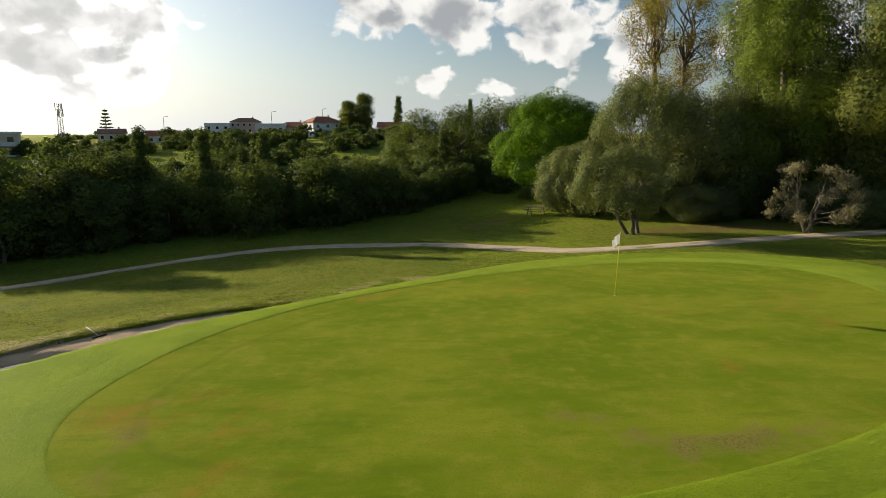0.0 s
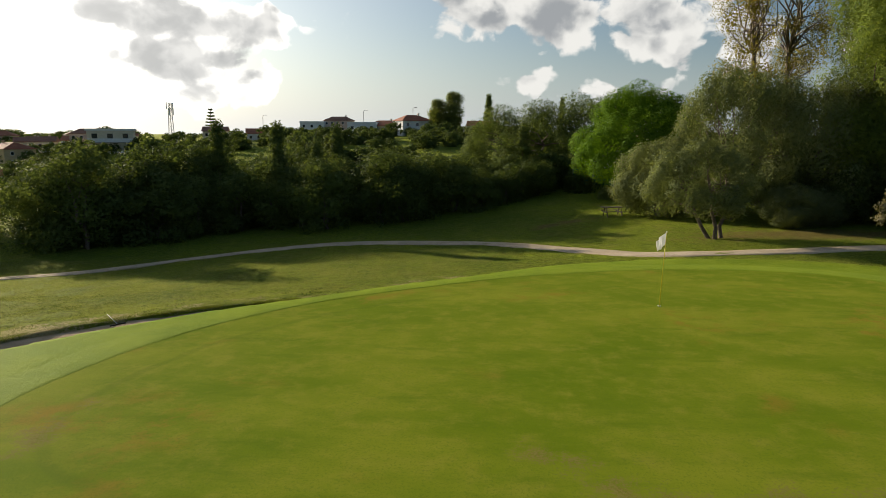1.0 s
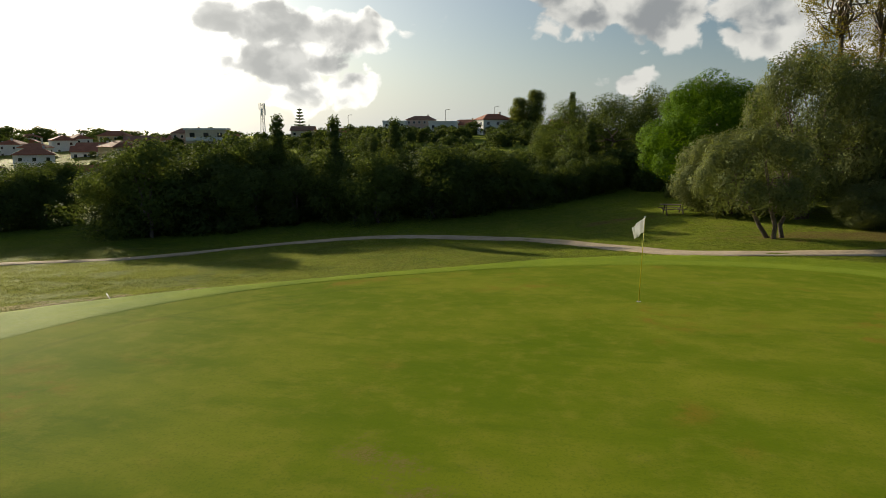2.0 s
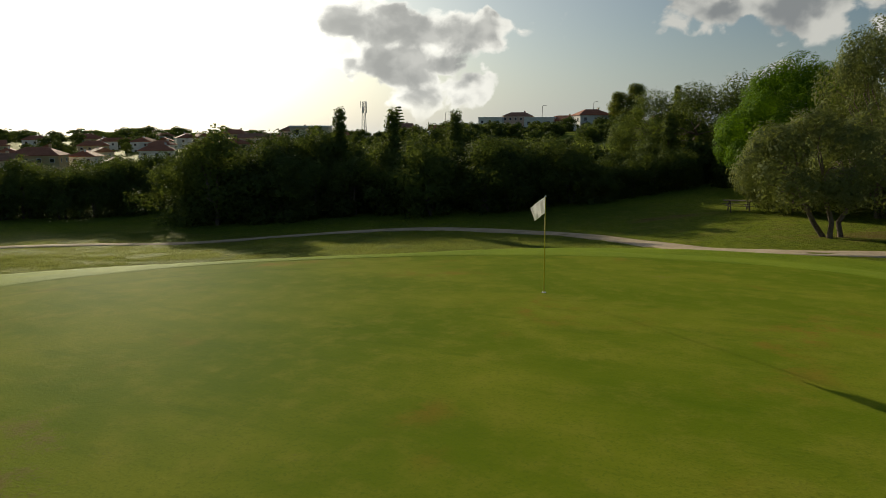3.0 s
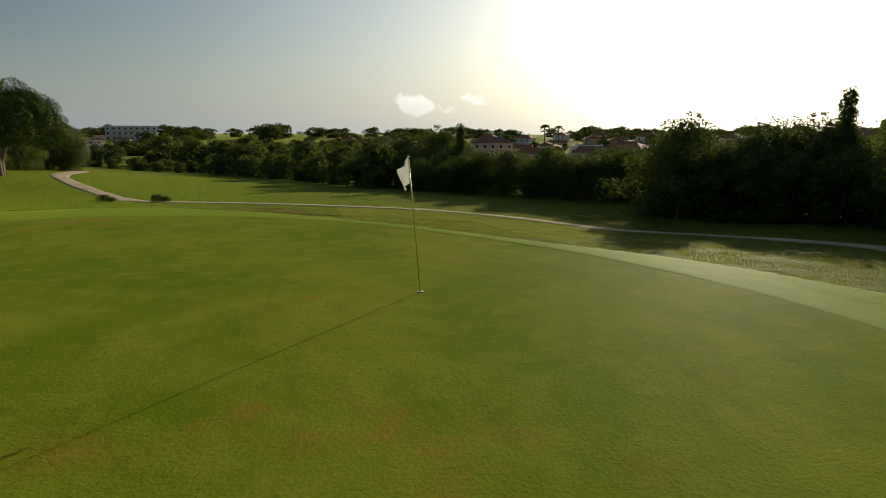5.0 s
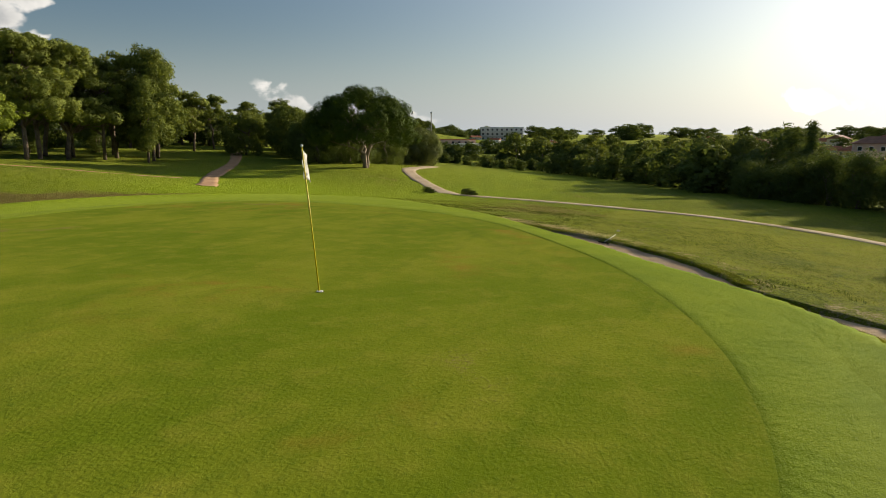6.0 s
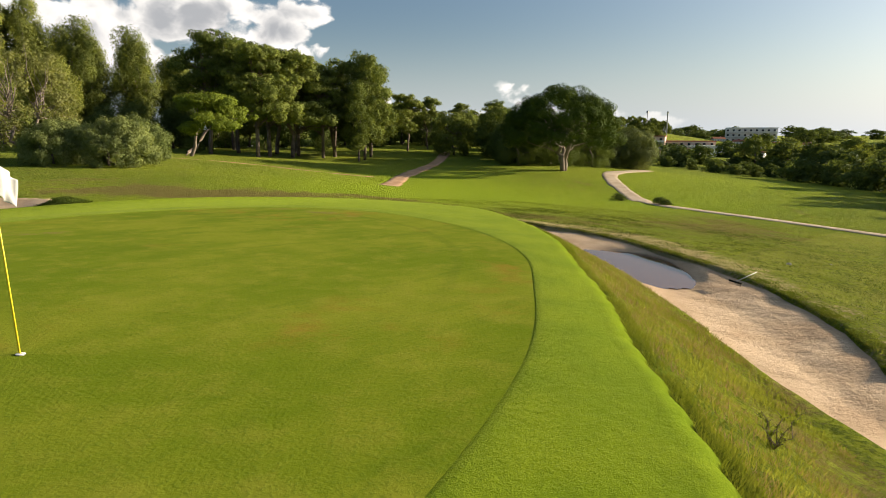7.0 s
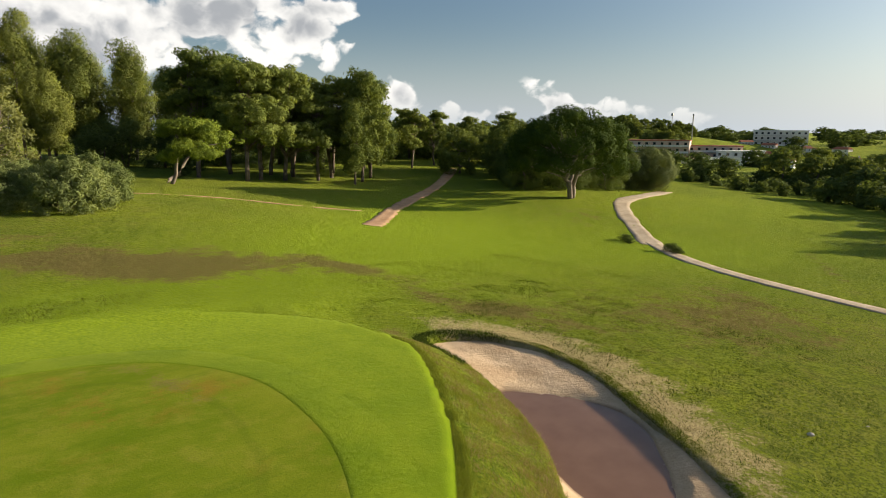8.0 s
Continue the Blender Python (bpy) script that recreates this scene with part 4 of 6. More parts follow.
hedge([(-137, -24), (-124, -7), (-104, 2), (-80, 8)], ((2.0, 3), (8.0, 4)), 8, 0.85, 1.15, FAR_TREES)
for k, (x, y) in zip(THICKET, ((-50, 36), (-38, 44), (-28, 47), (-33, 38))):
    settle(k, x, y, 0, 0.1)
far_places = []
for i in range(70):  # hedges and gardens under the ridge houses
    s = pick.uniform(0.3, 0.55)
    far_places.append((pick.uniform(-130, -5), pick.uniform(112, 141), s * 1.2, s))
for i in range(100):  # woods along the skyline
    d, az = pick.uniform(330, 470), radians(pick.uniform(-15, 124))
    s = pick.uniform(0.6, 0.9) if az < 1.75 else pick.uniform(0.9, 1.4)
    far_places.append((-d * math.sin(az), d * math.cos(az), s * 1.8, s))
for x, y, s in ((-27.6, 39, 0.95), (-25.2, 42.5, 0.75), (-23.4, 43.4, 0.9), (-24.4, 44.4, 0.8), (-87, 20, 1.0)):
    plant(THICKET[3], x, y, pick.uniform(0, 360), s * 1.2, s)
for i in range(300):  # scrub on the slope below the houses
    x, y = pick.uniform(-125, 12), pick.uniform(50, 136)
    if x < -70 and y < 75:
        continue
    s = pick.uniform(0.2, 0.55) if y > 70 else pick.uniform(0.3, 0.7)
    far_places.append((x, y, s * pick.uniform(1.0, 1.4), s))
for i in range(90):  # the last woods before the horizon
    d, az = pick.uniform(470, 760), radians(pick.uniform(40, 128))
    s = pick.uniform(1.0, 1.7)
    far_places.append((-d * math.sin(az), d * math.cos(az), s * 2.2, s))
for i in range(70):  # woods below the terraces and between the far roofs
    d, az = pick.uniform(150, 330), radians(pick.uniform(97, 126))
    s = pick.uniform(0.5, 0.85)
    far_places.append((-d * math.sin(az), d * math.cos(az), s * 1.4, s))
for i in range(60):
    d, az = pick.uniform(230, 420), radians(pick.uniform(50, 98))
    s = pick.uniform(0.45, 0.75)
    far_places.append((-d * math.sin(az), d * math.cos(az), s * 1.5, s))
joined_woods("far_scrub", far_places, "dark green scrub and woods on the far slopes")
for i in range(120):  # gardens between the houses of the town
    d, az = pick.uniform(125, 300), radians(pick.uniform(38, 92))
    s = pick.uniform(0.3, 0.6)
    plant(FAR_TREES[pick.randrange(2)], -d * math.sin(az), d * math.cos(az), pick.uniform(0, 360), s, s, 0.2)


# pines, gums and olives on the course
def bushy(rng, tree, centres, radii):
    """Dead twigs under the crown."""
    bm = bmesh.new()
    for k in rng.permutation(len(centres))[:14]:
        c = centres[k]
        tube(bm, limb_path(rng, c * np.array([0.2, 0.2, 0.6]), c * np.array([0.9, 0.9, 0.95]), 0.2, 4), [0.045 - 0.009 * i for i in range(5)], 5)
    part("deadwood", bm, BARK, tree)


BRIGHT_PINE = grow("stone_pine", 41, "bright green round-crowned stone pine", "pine tree", LEAF_BRIGHT, BARK, 10.8, [(0, 0, 0.5, 0.3), (0.6, 0, 1.6, -0.5)], 0.28, 0.45,
                   dome(6.0, 6.0, 3.5, 80, 1.45, -0.12), 70000, 0.15, 0.85, limbs=26, shell=0.9, tight=1.6)
settle(BRIGHT_PINE, 6.3, 46.5)
UMBRELLA = grow("umbrella_pine", 42, "broad dark umbrella pine with forked pale trunks", "pine tree", LEAF_UMBRELLA, PALE_BARK, 10.6,
                [(0, 0, -1.6, 0.8), (0.3, 0.1, 1.9, -1.2), (-0.2, 0.3, 0.4, 1.4)], 0.3, 0.5, dome(7.4, 6.1, 4.7, 170, 1.25, -0.14), 78000, 0.18, 0.75, limbs=34, shell=0.85, extra=bushy, tight=0.9)
settle(UMBRELLA, -78.5, -40.0, 35)

TALL_PINES = [grow("tall_pine", 50 + i, "tall pine with bare trunk and layered dark crown", "pine tree", LEAF_PINE, BARK, h, [(0, 0, lean, 0.5)], 0.26, 0.72,
                   layered(r * 1.1, h * lo, h * 0.95, tiers, 20, 1.15), 21000, 0.26, 0.55, limbs=30, group="pines by the fairway", shell=0.6, extra=bushy, tight=0.6)
              for i, (h, r, lo, tiers, lean) in enumerate(((16.6, 5.6, 0.52, 6, 1.2), (15.4, 4.8, 0.44, 6, -0.6), (14.6, 4.8, 0.38, 6, 0.4)))]
for tree, (x, y) in zip(TALL_PINES, ((-47, -80), (-54, -75.5), (-61, -78))):
    settle(tree, x, y, pick.uniform(0, 360))
for kind, x, y, s in ((1, -51, -74, 0.98), (2, -57, -74, 1.0), (0, -64, -83, 0.95), (1, -66, -75, 0.95), (1, -70, -80, 0.9),
                      (2, -80, -84, 0.75), (1, -88, -80, 0.68), (0, -96, -82, 0.6), (2, -104, -80, 0.62), (1, -112, -78, 0.6), (2, -85, -92, 0.8), (0, -120, -82, 0.65), (0, -54, -84, 1.0), (1, -59, -81, 1.02), (1, -62, -73, 0.8), (2, -73, -74, 0.85), (2, -58, -92, 1.0)):
    plant(TALL_PINES[kind], x, y, pick.uniform(0, 360), s)

FLAT_PINE = grow("flat_pine", 60, "low leaning pine with flat bright crown", "pine tree", LEAF_FLAT, PALE_BARK, 7.2, [(0, 0, -1.6, 0.5), (0.9, -0.6, -3.6, -0.8)], 0.2, 0.6,
                 lambda rng: (lambda cr: (cr[0] + np.array([-2.4, 0.3, 0]), cr[1]))(layered(6.6, 4.0, 6.8, 3, 34, 0.9)(rng)), 22000, 0.22, 0.55, limbs=20, shell=0.5)
settle(FLAT_PINE, -39.0, -71.0, -40)

GUMS = [grow("gum_tree", 70 + i, "tall slender gum tree with drooping olive-green leaves", "gum tree", LEAF_GUM, PALE_BARK, h, [(0, 0, 0.6, 0.3)], 0.22, 0.8,
             column(r * 1.2, h * 0.2, h * 0.95, 90, 1.5, 0.5, 0.5), 22000, 0.36, 1.1, 0.35, limbs=26, group="gum trees", shell=0.55, tight=0.5) for i, (h, r) in enumerate(((24, 3.9), (19, 3.5), (16, 3.2)))]
for tree, (x, y) in zip(GUMS, ((-33, -124), (-50, -127), (-62, -118))):
    settle(tree, x, y, pick.uniform(0, 360))
for kind, x, y, s in ((0, -26, -128, 1.05), (1, -40, -126, 1.05), (0, -20, -135, 1.0), (1, -57, -126, 0.95), (1, -45, -134, 1.1), (2, -64, -124, 1.0), (1, -70, -118, 0.85),
                      (2, -38, -112, 0.9), (2, -28, -108, 0.85), (2, -74, -104, 0.9), (2, -66, -100, 0.9), (1, -14, -122, 0.9), (0, -30, -118, 0.95), (0, -37, -122, 1.0), (1, -44, -119, 1.1), (1, -53, -116, 1.05), (1, -23, -116, 1.0), (0, -16, -128, 1.0),
                      (2, -10, -112, 1.0)):
    plant(GUMS[kind], x, y, pick.uniform(0, 360), s)

EDGE_TREES = [grow("edge_tree", 76 + i, "upright light green tree at the end of the pines", "tree", LEAF_PINE, BARK, 16, [(0, 0, 0.6, 0.3)], 0.2, 0.7,
                   column(4.2, 2.5, 15.4, 95, 1.15, 0.6, 0.4), 17000, 0.28, 0.9, 0.0, limbs=20, shell=0.35, group="trees at the end of the pines") for i in range(2)]
for tree, (x, y) in zip(EDGE_TREES, ((-67.5, -69.5), (-72, -73))):
    settle(tree, x, y, 20)
plant(EDGE_TREES[0], -64.5, -67.5, 140, 0.72)
ROUND_TREES = [grow("round_tree", 80 + i, "dark round-headed tree at the wood's edge", "tree", LEAF_PINE, BARK, 8.5, [(0, 0, 0.3, 0.2)], 0.2, 0.5,
                    dome(4.0, 5.2, 3.0, 110, 0.9, -0.5), 11000, 0.27, 0.8, limbs=14, shell=0.5, group="round trees at the wood's edge") for i in range(2)]
for tree, (x, y) in zip(ROUND_TREES, ((-93, -62), (-24, -92))):
    settle(tree, x, y)
for x, y, s in ((-40, -97, 1.0), (-45, -101, 1.1), (-50, -97, 1.0), (-55, -102, 1.15), (-60, -98, 1.05), (-65, -103, 1.1), (-70, -96, 1.0), (-75, -100, 1.1), (-80, -95, 1.0), (-86, -100, 1.0),
                (-92, -92, 0.9), (-98, -96, 1.0), (-104, -90, 0.9), (-110, -94, 1.0), (-118, -90, 1.0), (-62, -88, 0.55), (-52, -90, 0.5), (-72, -86, 0.6), (-46, -83, 0.4)):
    plant(THICKET[pick.randrange(3)], x, y, pick.uniform(0, 360), s * 1.15, s)
for kind, x, y, s in ((1, -99, -58, 0.95), (0, -100, -66, 1.0), (1, -90, -70, 0.9), (0, -94, -52, 0.85), (1, -108, -62, 0.9), (0, -88, -56, 0.8), (1, -16, -96, 1.0), (0, -110, -52, 0.8)):
    plant(ROUND_TREES[kind], x, y, pick.uniform(0, 360), s)
DARK_TREES = [grow("dark_tree", 82 + i, "dark dense round-headed tree", "tree", LEAF_THICKET, BARK, 8.5, [(0, 0, 0.3, 0.2)], 0.2, 0.5,
                   dome(4.0, 5.4, 2.8, 60, 1.25, -0.5), 22000, 0.15, 0.9, limbs=10, shell=0.6, group="dark trees", tight=0.5) for i in range(2)]
for tree, (x, y) in zip(DARK_TREES, ((-87.5, -47.5), (-91, -52))):
    settle(tree, x, y)
for x, y, k in ((-85.5, -52.5, 0.9), (-82, -50.0, 0.72), (-95.5, -44.5, 0.75), (-97, -49, 0.9)):
    plant(DARK_TREES[0], x, y, 60 * k + x, k)
FAR_HEADS = [grow("far_pine", 85 + i, "dark umbrella-headed pine over the far rooftops", "pine tree", LEAF_PINE, BARK, 8.5, [(0, 0, 0.3, 0.2)], 0.2, 0.5,
                  dome(4.2, 5.0, 3.0, 70, 1.0, -0.4), 2000, 0.6, 0.8, limbs=0, shell=0.5, group="far pines") for i in range(2)]
for k, (x, y) in zip(FAR_HEADS, ((-170, -40), (-180, -20))):
    settle(k, x, y)
# woods on the hill beyond, and umbrella heads over the far town
for i in range(44):
    az, d = radians(pick.uniform(112.5, 119.5)), pick.uniform(355, 425)
    plant(FAR_HEADS[i % 2], -d * math.sin(az) - 5, d * math.cos(az) + 6, pick.uniform(0, 360), pick.uniform(0.6, 0.95))
for i in range(46):
    az, d = radians(pick.uniform(84, 102)), pick.uniform(150, 225)
    plant(FAR_HEADS[i % 2], -d * math.sin(az), d * math.cos(az), pick.uniform(0, 360), pick.uniform(0.7, 1.0), pick.uniform(0.6, 0.85))
for i in range(34):
    az, d = radians(pick.uniform(118, 140)), pick.uniform(130, 210)
    plant(FAR_HEADS[i % 2], -d * math.sin(az), d * math.cos(az), pick.uniform(0, 360), pick.uniform(0.8, 1.1))

for x, y, s in ((-62.8, -23.6, 0.22), (-61.6, -22.6, 0.16), (-59.6, -17.6, 0.26), (-58.8, -16.6, 0.2)):
    plant(THICKET[0], x, y, 30 * x, s, s * 0.45)
OLIVES = [grow("olive_tree", 90 + i, "grey-green old olive tree with twisted trunks", "olive tree", LEAF_OLIVE, BARK, h, tr, 0.17, 0.36,
               dome(r, h * 0.56, h * 0.42, 70, 1.15, -0.5), 42000, 0.13, 0.95, limbs=30, group="olive trees", shell=0.6, tight=1.0)
          for i, (h, r, tr) in enumerate(((9.0, 4.9, [(0, 0, -0.9, 0.3), (0.4, 0.1, 1.2, -0.2), (-0.3, 0.3, 0.1, 0.9)]), (5.6, 2.7, [(0, 0, -0.5, 0.2), (0.3, 0, 0.6, 0.2)])))]
settle(OLIVES[1], 5.8, 33.6, 0)
for kind, x, y, s in ((1, 8.6, 35.6, 1.05), (1, -107, -42.5, 1.1), (1, -103, -45.5, 1.0), (1, -112, -45, 1.2)):
    plant(OLIVES[kind], x, y, pick.uniform(0, 360), s)
OLIVES[0].matrix_basis = pose(10.2, 30.2, stand(10.2, 30.2, 0.05), 0, 0, 60) @ Matrix.Diagonal((0.9, 0.9, 1.15, 1))
plant(OLIVES[0], 14.6, 30.4, 200, 1.0, 0.92)
FRONT_OLIVE = grow("olive_tree", 93, "leaning grey-green olive tree with several dark trunks", "olive tree", LEAF_OLIVE, BARK, 6.0, [(0, 0, 0.4, 0.2), (-0.3, 0.1, -2.0, 0.3), (-0.2, -0.2, -0.9, -0.5)], 0.11, 0.45,
                   lambda rng: (lambda cr: (cr[0] + np.array([-1.3, 0, 0]), cr[1]))(dome(2.7, 2.9, 2.6, 46, 0.85, -0.25)(rng)), 24000, 0.11, 0.9, limbs=30, group="olive trees", shell=0.5, tight=0.8)
settle(FRONT_OLIVE, 7.15, 21.7, 10)
for x, y, s, tl in ((12.6, 25.8, 0.55, 0.45), (14.0, 26.6, 0.6, 0.4), (20.0, 23.8, 0.6, 0.5), (22.6, 21.6, 0.5, 0.42)):
    plant(OLIVES[1], x, y, pick.uniform(0, 360), s, tl)

GOLDEN = grow("golden_tree", 100, "tall airy tree with yellowing leaves", "tree", LEAF_GOLD, PALE_BARK, 20.0, [(0, 0, 1.5, 0.5), (0.5, 0.3, -1.0, 1.0)], 0.26, 0.62,
              column(6.4, 8.5, 20.5, 70, 1.3, 0.4, 0.45), 30000, 0.17, 1.0, 0.2, limbs=70, shell=0.35, tight=0.3)
settle(GOLDEN, 14.5, 38.5)
NORTH_TREES = [grow("evergreen_tree", 130 + i, "tall dark green evergreen tree with drooping sprays", "tree", leaf, BARK, h, [(0, 0, 0.8, 0.4), (0.6, 0.2, -1.6, -0.6)], 0.3, 0.55,
                    column(r, h * lo, h * 0.96, n, 1.7, 0.45, 0.55), count, 0.18, 1.05, 0.3, limbs=40, group="trees by the cart path", shell=0.6, tight=1.0)
               for i, (leaf, h, r, lo, n, count) in enumerate(((LEAF_BROAD, 20.0, 5.6, 0.22, 80, 90000), (LEAF_GUM, 15.5, 4.4, 0.2, 60, 52000)))]
settle(NORTH_TREES[0], 20.0, 28.6, 30)
settle(NORTH_TREES[1], 25.6, 22.6, 80)
for kind, x, y, s, tl in ((0, 30.5, 29, 1.0, 1.0), (1, 22.5, 36, 1.1, 1.15)):
    plant(NORTH_TREES[kind], x, y, pick.uniform(0, 360), s, tl)
for kind, x, y, s, tl in ((0, -3, 60.0, 1.2, 1.1), (1, 1.5, 63, 1.3, 1.15), (0, -8, 66, 1.2, 1.05), (1, 6.5, 68, 1.3, 1.15), (1, 18.0, 37.0, 1.1, 1.0), (0, 17.5, 30.0, 0.9, 0.75), (1, 22.5, 31.5, 1.2, 1.7), (0, 27.5, 27.5, 1.2, 1.6), (1, 33, 29, 1.3, 1.8), (1, 23.0, 27.5, 1.0, 0.8), (0, 28.5, 25.5, 1.1, 0.9)):
    plant(DARK_TREES[kind], x, y, pick.uniform(0, 360), s, tl)
for x, y, s, tl in ((30, 24.5, 0.8, 0.7), (19, 50, 0.9, 0.9), (27, 46, 1, 1), (36, 40, 1, 1), (36, 30, 1.2, 1.2)):
    plant(THICKET[pick.randrange(3)], x, y, pick.uniform(0, 360), s, tl)
plant(THICKET[3], -5.6, 57, 20, 1.0, 0.72)

DRY_SHRUB = grow("dry_shrub", 110, "pale dry feathery shrub with bare grey branches", "shrub", LEAF_DRY, PALE_BARK, 5.2, [(0, 0, -0.8, 0.2), (0.3, 0, 1.0, 0.4), (0.1, 0.2, 0.2, -0.6)], 0.09, 0.5,
                 dome(3.4, 2.6, 2.4, 30, 0.6, -0.5), 5200, 0.17, 0.9, 0.7, limbs=30, shell=0.05)
DRY_SHRUB.matrix_basis = pose(17.3, 19.6, stand(17.3, 19.6, 0.05)) @ Matrix.Diagonal((0.85, 0.85, 0.85, 1))
PALE_TREE = grow("pale_tree", 111, "pale half-bare tree with fine upswept twigs", "tree", LEAF_PALE, PALE_BARK, 10.5, [(0, 0, -1.2, 0.3), (0.2, 0.1, 1.0, -0.4)], 0.16, 0.35,
                 dome(4.4, 6.0, 4.2, 90, 0.7, -0.4), 9000, 0.2, 1.1, limbs=60, shell=0.1)
settle(PALE_TREE, -17.9, -61.0)
BUSHES = [grow("silvery_bush", 115 + i, "large silvery green rounded bush", "bush", LEAF_BUSH, BARK, 4.6, [(0, 0, 0.3, 0.1), (0.6, 0.4, 1.2, 0.8)], 0.1, 0.4,
               dome(r, 3.0, 0.7, 150, 0.55, -0.15), 26000, 0.14, 1.0, limbs=10, group="bushes beside the fairway", shell=0.45) for i, r in enumerate((3.3, 2.8))]
settle(BUSHES[0], -21.8, -51.0)
settle(BUSHES[1], -24.6, -53.4)
for kind, x, y, s in ((1, -17.6, -53.0, 0.85), (0, -19.5, -55, 0.9), (1, 3.0, 46.0, 0.3)):
    plant(BUSHES[kind], x, y, pick.uniform(0, 360), s)


# ---- the town ----
def box(bm, lo, hi):
    v = [bm.verts.new((x, y, z)) for z in (lo[2], hi[2]) for x, y in ((lo[0], lo[1]), (hi[0], lo[1]), (hi[0], hi[1]), (lo[0], hi[1]))]
    for f in ((3, 2, 1, 0), (4, 5, 6, 7), (0, 1, 5, 4), (1, 2, 6, 5), (2, 3, 7, 6), (3, 0, 4, 7)):
        bm.faces.new([v[i] for i in f])
    return bm


def boxed(name, lo, hi, mat, parent, label="", soft=0.0):
    bm = box(bmesh.new(), lo, hi)
    if soft:
        bmesh.ops.bevel(bm, geom=bm.edges[:], offset=soft, segments=1, affect="EDGES")
    return part(name, bm, mat, parent, label)


def plaster(name, a, b):
    return speckled(name, a, b, 2.5, 0.85, 0.1, 0.01, 0.35)


WALLS = [plaster("white_plaster", (0.66, 0.65, 0.62), (0.78, 0.77, 0.74)), plaster("cream_plaster", (0.58, 0.50, 0.36), (0.70, 0.62, 0.47)),
         plaster("ochre_plaster", (0.50, 0.38, 0.20), (0.60, 0.48, 0.28)), plaster("pink_plaster", (0.55, 0.40, 0.32), (0.65, 0.50, 0.41))]
TILES = speckled("roof_tiles", (0.26, 0.085, 0.045), (0.42, 0.16, 0.085), 5.0, 0.85, 0.6, 0.05, 0.6)
OLD_TILES = speckled("old_roof_tiles", (0.20, 0.10, 0.065), (0.33, 0.17, 0.11), 5.0, 0.85, 0.6, 0.05, 0.6)
CONCRETE = speckled("concrete", (0.30, 0.29, 0.27), (0.45, 0.44, 0.41), 3.0, 0.9, 0.2, 0.02)
STEEL = speckled("galvanised_steel", (0.25, 0.25, 0.25), (0.38, 0.38, 0.38), 8.0, 0.5, 0.1, 0.01)
GLASS, _, _glass = material("window_glass", (0.02, 0.025, 0.03), 0.08, 0.6)
GREEN_NET = speckled("green_fence_net", (0.015, 0.075, 0.05), (0.03, 0.12, 0.08), 6.0, 0.8, 0.2, 0.02)


def gable_roof(bm, w, d, z, rise, over, hip):
    """A tiled roof with eaves; hip: how far the ridge ends draw in."""
    x, y = w / 2 + over, d / 2 + over
    e = [bm.verts.new(p) for p in ((-x, -y, z), (x, -y, z), (x, y, z), (-x, y, z))]
    t = [bm.verts.new(p) for p in ((-x, -y, z + 0.16), (x, -y, z + 0.16), (x, y, z + 0.16), (-x, y, z + 0.16))]
    r = [bm.verts.new((-x + hip, 0, z + rise)), bm.verts.new((x - hip, 0, z + rise))]
    bm.faces.new(reversed(e))
    for i in range(4):
        bm.faces.new((e[i], e[(i + 1) % 4], t[(i + 1) % 4], t[i]))
    bm.faces.new((t[0], t[1], r[1], r[0]))
    bm.faces.new((t[2], t[3], r[0], r[1]))
    bm.faces.new((t[1], t[2], r[1]))
    bm.faces.new((t[3], t[0], r[0]))
    return bm


